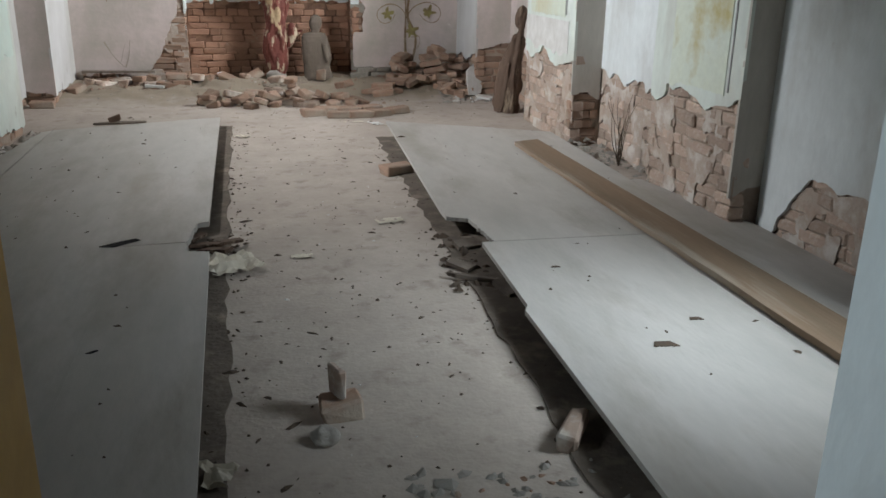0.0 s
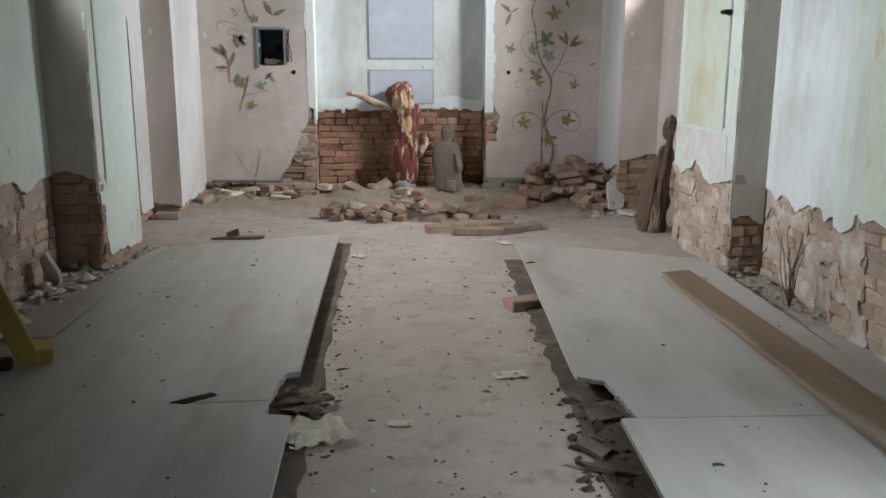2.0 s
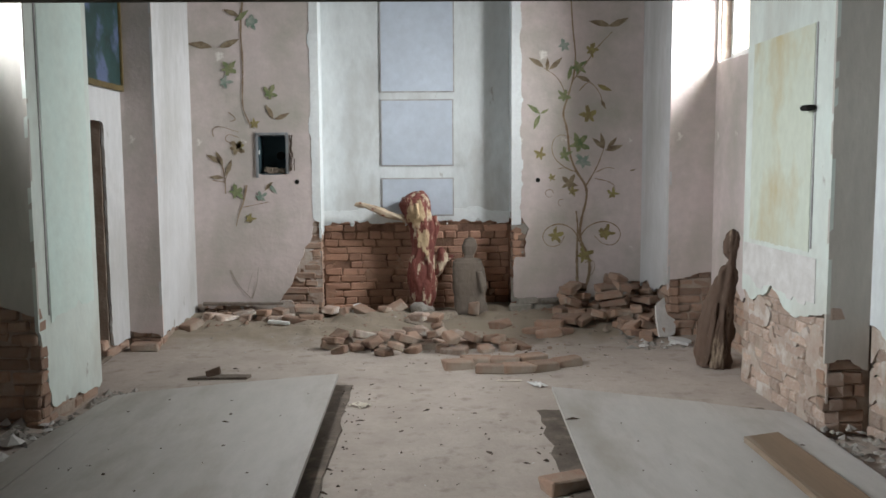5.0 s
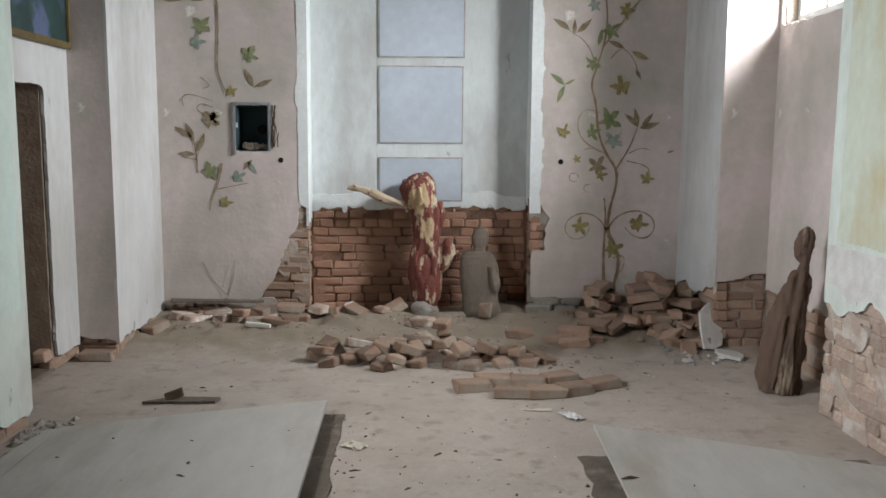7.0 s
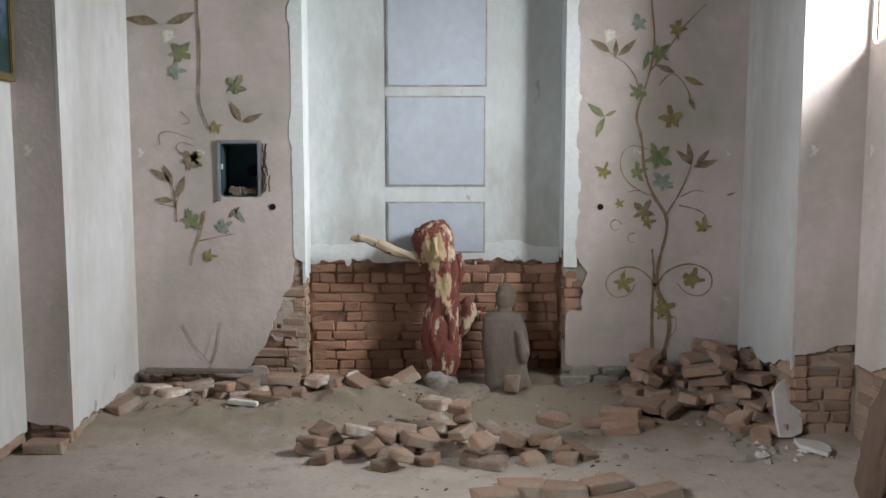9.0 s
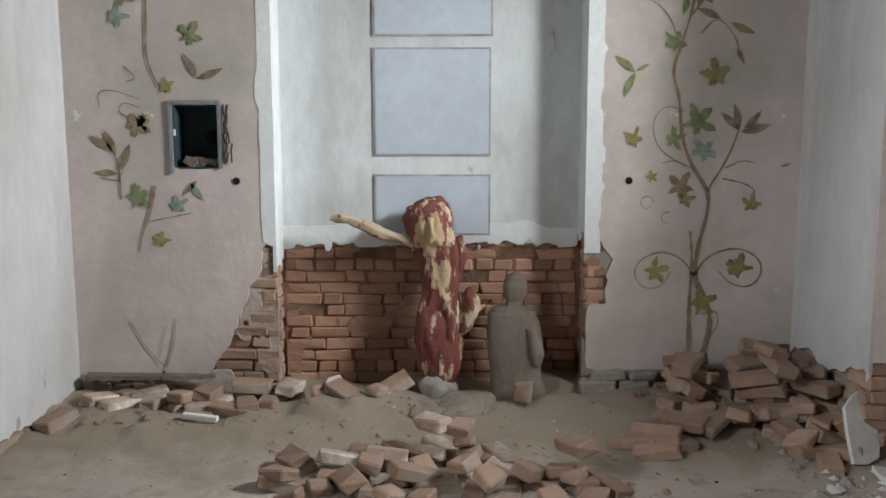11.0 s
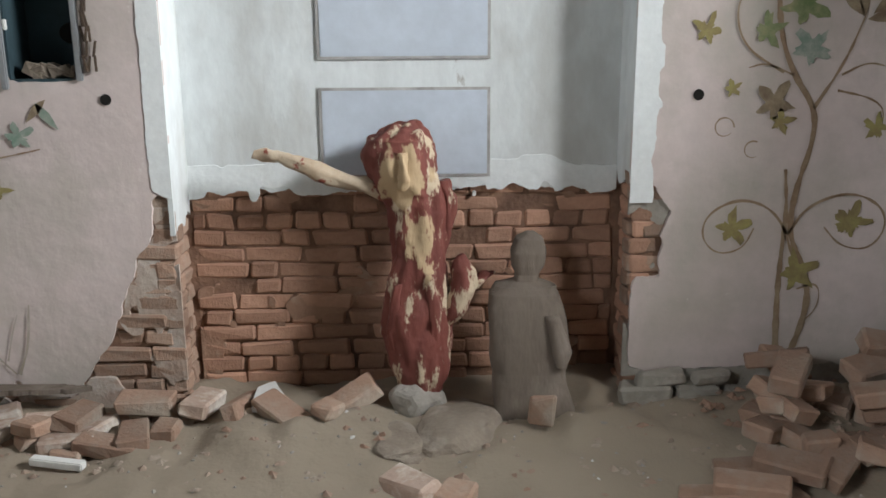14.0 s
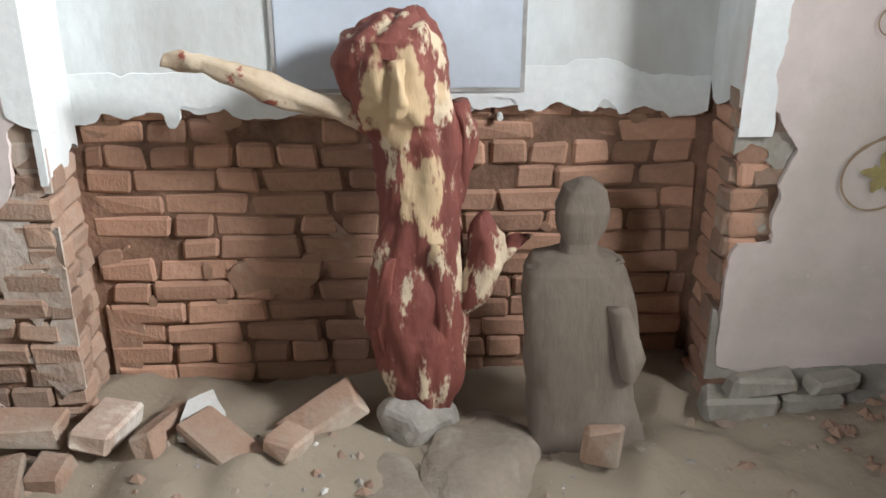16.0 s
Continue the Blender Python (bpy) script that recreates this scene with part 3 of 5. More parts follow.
# wall behind the camera, its doorway and the vestibule that closes the place
wall_south = root("wall_south", "rough whitewashed wall pierced by a plain doorway", "wall", kind="structure")
DX0, DX1 = -0.075, 0.67
part("masonry", boxes(((-2.6, -0.45, -0.1), (DX0 - 0.06, -0.12, H)), ((DX1, -0.45, -0.1), (3.4, -0.12, H)), ((DX0 - 0.06, -0.45, 2.1), (DX1, -0.12, H))), PLASTER_WHITE, wall_south)
vestibule = root("vestibule_walls", "dim plastered vestibule behind the doorway", "wall", kind="structure")
part("masonry", boxes(((-1.7, -3.3, -0.1), (-1.6, -0.45, 2.6)), ((1.8, -3.3, -0.1), (1.9, -0.45, 2.6)), ((-1.7, -3.4, -0.1), (1.9, -3.3, 2.6)), ((-1.7, -3.4, 2.6), (1.9, -0.45, 2.7))), PLASTER_SHADED, vestibule)
door_frame = root("door_1", "ochre-painted wooden door frame of the entrance", "door", kind="structure")
part("jamb", bevelled((DX0 - 0.06, -0.47, 0.0), (DX0, -0.10, 2.1), 0.008), OCHRE_DOOR, door_frame)
part("lintel", bevelled((DX0, -0.47, 2.04), (DX1, -0.10, 2.1), 0.008), OCHRE_DOOR, door_frame)

# low loft over the entrance
loft_beam = root("loft_beam", "dark sooty timber beam spanning the hall", "beam", kind="structure")
part("timber", bevelled((-2.05, 3.68, 2.02), (2.62, 3.90, 2.24), 0.012), DARK_WOOD, loft_beam)
part("edge_batten", bevelled((-2.05, 3.66, 2.015), (2.62, 3.678, 2.06), 0.004), DARK_WOOD, loft_beam)
loft_floor = root("loft_floor", "dark plank underside of a low loft", "loft", kind="structure")
for i in range(17):
    part("plank", bevelled((-2.05 + i * 0.285, -0.1, 2.36 + 0.004 * (i % 3)), (-2.05 + i * 0.285 + 0.278, 3.9, 2.40), 0.004, 1), DARK_WOOD, loft_floor)
for i, x in enumerate((-1.6, -0.70, 0.1, 0.95, 1.72, 2.4)):
    j = root("joist", "pale timber joist carrying the loft", "joist", group="loft joists", kind="structure")
    part("timber", bevelled((x, -0.1, 2.17), (x + 0.12, 3.675, 2.355), 0.006), JOIST if i in (1, 4) else DARK_WOOD, j)


# windows
def window(name, x, y0, y1, z0, z1, label):
    w = root(name, label, "window", kind="structure")
    part("window_sill", bevelled((x - 0.11, y0, z0 - 0.004), (x + 0.11, y1, z0 + 0.035), 0.006), WHITE_FRAME, w)
    t = 0.05
    fr = boxes(((x - 0.03, y0, z0 + 0.035), (x + 0.03, y0 + t, z1)), ((x - 0.03, y1 - t, z0 + 0.035), (x + 0.03, y1, z1)), ((x - 0.03, y0 + t, z1 - t), (x + 0.03, y1 - t, z1)), ((x - 0.03, y0 + t, z0 + 0.035), (x + 0.03, y1 - t, z0 + 0.035 + t)))
    part("window_frame", fr, WHITE_FRAME, w)
    ym = (y0 + y1) / 2
    part("mullion", bevelled((x - 0.028, ym + 0.24, z0 + 0.085), (x + 0.028, ym + 0.29, z1 - t), 0.004), WHITE_FRAME, w)
    part("transom", bevelled((x - 0.026, y0 + t, z0 + 1.1), (x + 0.026, y1 - t, z0 + 1.14), 0.004), WHITE_FRAME, w)


window("window_1", 3.02, 7.02, 8.40, 2.33, WZ1, "tall white-framed window high in the plastered wall")
window("window_2", -2.22, 4.3, 5.86, WZ0, WZ1, "tall white-framed window above the bared brick")

# side doorway
door = root("door_2", "dark worn door leaf standing in a plain opening", "door", kind="structure")
part("leaf", bevelled((-2.30, 6.93, 0.0), (-2.25, 7.88, 1.87), 0.006), STATUE_DARK, door)
part("threshold", bevelled((-2.34, 6.93, 0.0), (-2.07, 7.88, 0.03), 0.008), BOARD_EDGE, door)
painting = root("framed_painting", "dark green painted picture in a thin gilt frame", "painting")
part("canvas", boxes(((-2.045, 6.96, 2.16), (-2.035, 8.24, 3.35))), CANVAS, painting)
for lo, hi in (((6.92, 2.12), (8.275, 2.165)), ((6.92, 3.35), (8.275, 3.39)), ((6.92, 2.165), (6.965, 3.35)), ((8.235, 2.165), (8.275, 3.35))):
    part("frame_bar", bevelled((-2.055, lo[0], lo[1]), (-2.02, hi[0], hi[1]), 0.006), GILT, painting)


# painted panels of the piers
def wall_panel(m, u0, u1, z0, z1, mat, parent, label, ragged=0.02, seed=0.0, line=None):
    mm = m @ pose(u0, -0.0045, 0)
    ob = plaster_sheet("painted_panel", mm, u1 - u0, z0, z1, lambda u, z: z > z0 + 0.03 + ragged * 2 * fbm(u, z, seed, 5.0), mat, parent, 0.03, 0.003, label, 0.0, seed)
    if line:
        bm = boxes(((line, -0.0065, z0 + 0.05), (line + 0.012, -0.0005, z1)))
        o = part("scored_line", bm, OUTLINE, parent)
        o.matrix_world = m


m_wp, m_ep, m_ec = pose(-1.745, 5.93, 0, 0, 0, W), pose(2.59, 6.94, 0, 0, 0, E), pose(2.64, 4.40, 0, 0, 0, E)
wall_panel(m_wp, 0.16, 0.80, 0.62, 2.62, MINT_PANEL, wall_west, "pale mint painted panel", 0.05, 1.0, 0.13)
for z in (2.66, 2.74):
    o = part("moulding", bevelled((0.02, -0.02, z), (0.86, -0.001, z + 0.03), 0.006), PLASTER_WHITE, wall_west)
    o.matrix_world = m_wp
wall_panel(m_ep, 0.12, 1.00, 0.98, 2.28, OCHRE_PICTURE, wall_east, "faded ochre and green wall painting", 0.03, 4.0, 1.02)
wall_panel(m_ep, 0.02, 1.10, 0.70, 0.98, PLASTER_CHIP, wall_east, "white filler patch under the wall painting", 0.04, 5.0)
wall_panel(m_ec, 0.25, 0.90, 0.72, 2.6, CREAM, wall_east, "faded cream wall painting", 0.04, 6.0, 0.93)
o = part("bracket", bevelled((0.95, -0.06, 1.80), (1.05, -0.002, 1.83), 0.008), BLACK, wall_east, "short black iron bracket")
o.matrix_world = m_ep
m_w1 = pose(-2.06, -0.1, 0, 0, 0, W)
bm = bmesh.new()
cx, cz = 4.75, 1.62
ring = [bm.verts.new((cx + 0.42 * math.copysign(abs(math.cos(q)) ** 0.7, math.cos(q)), -0.0065, cz + (0.46 if math.sin(q) > 0 else 0.62) * math.copysign(abs(math.sin(q)) ** 0.8, math.sin(q)))) for q in [2 * math.pi * i / 40 for i in range(40)]]
bm.faces.new(ring)
o = part("painted_shield", bm, SHIELD_BLUE, wall_west, "pale blue painted shield")
o.matrix_world = m_w1

# ---- painted vines on the end wall ----
vine_y = 9.3635


def stroke(points, width, name="painted_stem", mat=VINE, taper=0.4):
    """A brush stroke on the wall through the points (x, z), smoothed."""
    pts = [Vector(p) for p in points]
    for _ in range(3):
        nxt = [pts[0]]
        for a, b in zip(pts, pts[1:]):
            nxt += [a * 0.75 + b * 0.25, a * 0.25 + b * 0.75]
        pts = nxt + [pts[-1]]
    bm = bmesh.new()
    rows = []
    for i, p in enumerate(pts):
        d = (pts[min(i + 1, len(pts) - 1)] - pts[max(i - 1, 0)])
        d = d.normalized() if d.length else Vector((0, 1))
        w = 1.35 * width * (1 - (1 - taper) * i / len(pts)) * (0.8 + 0.5 * noise.noise((p.x * 23, p.y * 23, 1.0)))
        n_ = Vector((-d.y, d.x)) * w * 0.5
        rows.append([bm.verts.new((q.x, vine_y, q.y)) for q in (p - n_, p + n_)])
    for a, b in zip(rows, rows[1:]):
        bm.faces.new((a[0], b[0], b[1], a[1]))
    return part(name, bm, mat, wall_north)


def ring_curl(x, z, r, start, turn, width=0.010):
    return stroke([(x + r * math.cos(radians(start + turn * i / 10)) * (1 - 0.01 * i), z + r * math.sin(radians(start + turn * i / 10)) * (1 - 0.01 * i)) for i in range(11)], width, "painted_tendril")


def leaf(x, z, size, turn, mat, lobes=5, lift=0.0):
    bm = bmesh.new()
    n_ = lobes * 8
    vs_ = []
    for i in range(n_):
        q = 2 * math.pi * i / n_
        k = 0.55 * abs(math.cos(lobes * q / 2)) ** 0.9 + 0.45 * (1 - abs(math.sin(lobes * q / 2)) ** 0.8) + 0.09 * math.sin(lobes * q * 4 + x * 40)
        lobe = (1.0, 0.9, 0.55, 0.5, 0.85)[round(lobes * q / 6.2832) % 5]
        r = 1.3 * size * (0.40 + 0.72 * k * lobe) * (1 + 0.55 * noise.noise((x * 9 + math.cos(q) * 3, z * 9 + math.sin(q) * 3, 2.0)))
        vs_.append(bm.verts.new((x + r * math.cos(q + radians(turn)), vine_y - 0.0012 - lift, z + r * math.sin(q + radians(turn)))))
    c0 = bm.verts.new((x, vine_y - 0.0012 - lift, z))
    for i in range(n_):
        bm.faces.new((c0, vs_[(i + 1) % n_], vs_[i]))
    return part("painted_leaf", bm, mat, wall_north)


def blade(x, z, length, turn, mat, wide=0.30):
    length *= 1.3
    q = radians(turn)
    d, n_ = Vector((math.cos(q), math.sin(q))), Vector((-math.sin(q), math.cos(q)))
    bm = bmesh.new()
    prof = [(0, 0.02), (0.2, 0.6), (0.45, 1.0), (0.75, 0.6), (1, 0.02)]
    a = [bm.verts.new((x + d.x * length * t + n_.x * length * wide * w * 0.5 + n_.x * 0.12 * length * t * t, vine_y - 0.0008, z + d.y * length * t + n_.y * length * wide * w * 0.5 + n_.y * 0.12 * length * t * t)) for t, w in prof]
    b = [bm.verts.new((x + d.x * length * t - n_.x * length * wide * w * 0.5 + n_.x * 0.12 * length * t * t, vine_y - 0.0008, z + d.y * length * t - n_.y * length * wide * w * 0.5 + n_.y * 0.12 * length * t * t)) for t, w in prof]
    for i in range(4):
        bm.faces.new((a[i], b[i], b[i + 1], a[i + 1]))
    return part("painted_leaf", bm, mat, wall_north)


# vine beside the niche, on the east part
stroke([(1.90, 0.16), (1.88, 0.47), (1.88, 0.70), (1.89, 0.88), (1.87, 1.06)], 0.026)
stroke([(1.91, 0.16), (2.01, 0.44), (2.00, 0.62), (1.90, 0.79), (1.92, 0.99), (1.97, 1.16), (1.97, 1.30), (1.87, 1.43), (1.80, 1.60), (1.78, 1.85), (1.73, 1.98), (1.77, 2.11), (1.83, 2.3), (1.86, 2.5), (1.82, 2.8), (1.80, 3.2)], 0.026)
for points, wide in (([(1.90, 0.79), (1.97, 0.91), (2.14, 0.97), (2.28, 0.91), (2.31, 0.81), (2.24, 0.72), (2.12, 0.74), (2.05, 0.82)], 0.012),
                     ([(1.93, 0.70), (1.86, 0.88), (1.71, 0.95), (1.57, 0.89), (1.54, 0.79), (1.61, 0.71), (1.72, 0.73), (1.76, 0.82)], 0.012),
                     ([(1.96, 1.30), (2.07, 1.48), (2.13, 1.65)], 0.015), ([(1.87, 1.43), (1.76, 1.48), (1.69, 1.46)], 0.010),
                     ([(2.05, 1.37), (2.19, 1.34), (2.25, 1.29), (2.23, 1.20)], 0.009), ([(2.06, 1.43), (2.16, 1.48), (2.24, 1.46)], 0.009),
                     ([(1.83, 1.44), (1.66, 1.54), (1.62, 1.70), (1.70, 1.80), (1.82, 1.76)], 0.009), ([(1.96, 0.56), (2.05, 0.59), (2.06, 0.48), (1.98, 0.40)], 0.008),
                     ([(1.83, 2.3), (1.95, 2.45), (2.05, 2.6), (2.2, 2.75)], 0.012), ([(1.77, 2.14), (1.7, 2.32), (1.55, 2.42)], 0.010), ([(1.89, 2.2), (1.98, 2.3), (2.08, 2.2), (2.12, 2.08)], 0.010)):
    stroke(points, wide)
ring_curl(1.61, 1.23, 0.04, 0, 320, 0.007)
ring_curl(1.73, 1.14, 0.035, 60, 240, 0.006)
for x, z, s_, t, mat in ((1.67, 0.82, 0.064, 20, LEAF_OCHRE), (2.15, 0.84, 0.070, 70, LEAF_OCHRE), (1.95, 0.63, 0.072, 30, LEAF_OCHRE), (1.74, 2.15, 0.050, 60, LEAF_GREEN), (1.98, 1.97, 0.072, 100, LEAF_OCHRE),
                         (1.89, 1.70, 0.082, 45, LEAF_GREEN), (1.52, 1.60, 0.048, 70, LEAF_OCHRE), (1.75, 1.60, 0.052, 20, LEAF_GREEN), (1.93, 1.53, 0.066, 50, LEAF_TEAL), (1.63, 1.38, 0.030, 30, LEAF_OCHRE),
                         (1.80, 1.32, 0.066, 60, LEAF_BROWN), (1.83, 1.25, 0.040, 10, LEAF_OCHRE), (2.22, 1.22, 0.048, 80, LEAF_OCHRE), (1.88, 2.42, 0.06, 40, LEAF_GREEN), (2.0, 2.58, 0.055, 0, LEAF_OCHRE), (1.74, 2.62, 0.05, 30, LEAF_TEAL)):
    leaf(x, z, s_, t, mat)
for x, z, ln, t, mat in ((1.52, 1.98, 0.12, 135, LEAF_GREEN), (1.52, 1.98, 0.12, -120, LEAF_GREEN), (1.52, 1.99, 0.07, 20, LEAF_GREEN), (2.13, 1.65, 0.12, 95, LEAF_BROWN), (2.13, 1.65, 0.12, 130, LEAF_BROWN), (2.14, 1.64, 0.14, 8, LEAF_BROWN), (2.16, 1.66, 0.11, 40, LEAF_BROWN),
                         (1.55, 2.42, 0.13, 140, LEAF_BROWN), (1.60, 2.40, 0.13, 35, LEAF_BROWN), (1.58, 2.38, 0.10, 80, LEAF_BROWN), (2.16, 2.8, 0.16, 15, LEAF_BROWN), (2.18, 2.8, 0.16, 160, LEAF_BROWN), (2.0, 2.28, 0.12, 150, LEAF_BROWN), (2.06, 2.26, 0.12, -30, LEAF_OCHRE), (2.10, 2.12, 0.08, -70, LEAF_BROWN), (2.38, 1.44, 0.05, 10, LEAF_BROWN), (1.78, 2.30, 0.11, 70, LEAF_GREEN)):
    blade(x, z, ln, t, mat)
# vine on the west part, half worn away
for points, wide in (([(-1.26, 3.1), (-1.3, 2.8), (-1.28, 2.5), (-1.29, 2.24), (-1.30, 2.06), (-1.23, 1.90)], 0.018), ([(-1.48, 1.25), (-1.48, 1.39), (-1.51, 1.55)], 0.013), ([(-1.49, 1.36), (-1.44, 1.47)], 0.009), ([(-1.49, 1.36), (-1.60, 1.38)], 0.008),
                     ([(-1.28, 1.33), (-1.31, 1.17), (-1.36, 1.06), (-1.39, 0.94)], 0.017), ([(-1.32, 1.12), (-1.17, 1.15), (-1.07, 1.17)], 0.009), ([(-1.58, 1.79), (-1.59, 1.87), (-1.51, 1.89), (-1.34, 1.83)], 0.008), ([(-1.43, 2.02), (-1.35, 1.95), (-1.42, 1.93)], 0.008),
                     ([(-1.46, 0.52), (-1.38, 0.36), (-1.27, 0.24)], 0.014), ([(-1.26, 0.24), (-1.21, 0.36), (-1.19, 0.54)], 0.014), ([(-1.30, 0.30), (-1.27, 0.42), (-1.24, 0.50)], 0.008), ([(-1.40, 1.72), (-1.48, 1.76), (-1.44, 1.82), (-1.34, 1.78)], 0.008)):
    stroke(points, wide, mat=VINE_PALE if points[0][1] < 0.6 else VINE)
for x, z, s_, t, mat in ((-1.19, 1.91, 0.042, 20, LEAF_OCHRE), (-1.37, 1.68, 0.066, 45, LEAF_BROWN), (-1.34, 1.70, 0.040, 10, LEAF_OCHRE), (-1.04, 2.19, 0.056, 60, LEAF_GREEN), (-1.38, 1.26, 0.066, 30, LEAF_GREEN), (-1.26, 1.01, 0.042, 0, LEAF_OCHRE), (-1.46, 2.3, 0.05, 0, LEAF_TEAL), (-1.42, 2.42, 0.065, 45, LEAF_GREEN), (-1.2, 2.85, 0.065, 10, LEAF_TEAL), (-1.15, 1.22, 0.045, 30, LEAF_TEAL)):
    leaf(x, z, s_, t, mat)
for x, z, ln, t, mat in ((-1.51, 1.53, 0.13, 140, LEAF_BROWN), (-1.50, 1.50, 0.13, 105, LEAF_BROWN), (-1.48, 1.42, 0.13, 60, LEAF_BROWN), (-1.49, 1.40, 0.11, 170, LEAF_BROWN), (-1.01, 1.95, 0.12, 110, LEAF_BROWN), (-1.0, 1.95, 0.12, 15, LEAF_BROWN), (-1.07, 1.35, 0.10, -60, LEAF_TEAL), (-1.03, 1.36, 0.09, -140, LEAF_BROWN),
                         (-1.56, 2.62, 0.18, 165, LEAF_BROWN), (-1.5, 2.62, 0.16, 15, LEAF_BROWN), (-1.35, 2.86, 0.13, 30, LEAF_GREEN), (-1.3, 2.9, 0.13, 150, LEAF_BROWN)):
    blade(x, z, ln, t, mat)
# bolt holes either side of the niche: flat discs painted as their dark inside
for x in (-0.80, 1.50):
    bm = bmesh.new()
    bmesh.ops.create_circle(bm, cap_ends=True, segments=16, radius=0.022, matrix=pose(x, 9.364, 1.358, 90))
    part("bolt_hole", bm, BLACK, wall_north, "flat black disc for a small round bolt hole")

# ---- meter box ----
meter_box = root("meter_box", "open empty steel meter box set into the plaster", "meter box")
part("back_plate", boxes(((-1.163, 9.56, 1.427), (-0.897, 9.575, 1.803))), METAL_DARK, meter_box)
for lo, hi in (((-1.163, 1.427), (-1.152, 1.803)), ((-0.908, 1.427), (-0.897, 1.803)), ((-1.152, 1.427), (-0.908, 1.438)), ((-1.152, 1.792), (-0.908, 1.803))):
    part("side_plate", boxes(((lo[0], 9.372, lo[1]), (hi[0], 9.56, hi[1]))), METAL_DARK, meter_box)
for lo, hi in (((-1.185, 1.40), (-1.16, 1.825)), ((-0.90, 1.43), (-0.875, 1.825)), ((-1.16, 1.80), (-0.90, 1.825))):
    part("rim", bevelled((lo[0], 9.352, lo[1]), (hi[0], 9.372, hi[1]), 0.004), METAL_EDGE, meter_box, "bent grey steel rim")
# black stub standing in for the dark hole in the back plate
bm = bmesh.new()
bmesh.ops.create_cone(bm, cap_ends=True, segments=18, radius1=0.042, radius2=0.035, depth=0.03, matrix=pose(-0.98, 9.545, 1.61, 90))
part("dial_mount", bm, BLACK, meter_box, smooth=False)
part("hinge", bevelled((-1.158, 9.362, 1.62), (-1.146, 9.38, 1.66), 0.003), WHITE_FRAME, meter_box)
chunk_rng = random.Random(3)
bm = bmesh.new()
for i in range(14):
    b2 = rough_box(chunk_rng.uniform(0.02, 0.06), 0.05, chunk_rng.uniform(0.02, 0.05), chunk_rng, 0.01, 0.004)
    bmesh.ops.transform(b2, matrix=pose(-1.10 + 0.2 * chunk_rng.random(), 9.41, 1.44 + 0.03 * chunk_rng.random() - 0.006, 0, chunk_rng.uniform(-30, 30), 0), verts=b2.verts)
    join_into(bm, b2)
part("crumbled_mortar", bm, BOARD_EDGE, meter_box)["kind"] = "stuff"
bm = bmesh.new()
for k, (x0, x1) in enumerate(((-0.862, -0.84), (-0.85, -0.79), (-0.845, -0.86))):
    for i in range(6):
        za = 1.80 - 0.055 * i
        box(bm, (-0.004, -0.004, 0), (0.004, 0.004, 0.06), pose(x0 + (x1 - x0) * i / 6 * 0.6, 9.358 - 0.004 * k, za - 0.06, 0, 12 * math.sin(i * 1.7 + k), 0))
wires = part("loose_wires", bm, LITTER, meter_box, "loose frayed cable ends")
wires["kind"] = "stuff"


# ---- wooden figures (plain carved bodies) ----
def carve(bm, amount, freq, upright=0.3, seed=0.0):
    """Chisel marks and hanging folds pressed into a smooth body."""
    bm.normal_update()
    for v in bm.verts:
        p = Vector((v.co.x * freq, v.co.y * freq, v.co.z * freq * upright + seed))
        k = amount * (abs(noise.noise(p)) * 2 - 0.6) + amount * 0.35 * noise.noise(v.co * freq * 2.7)
        v.co += v.normal * k


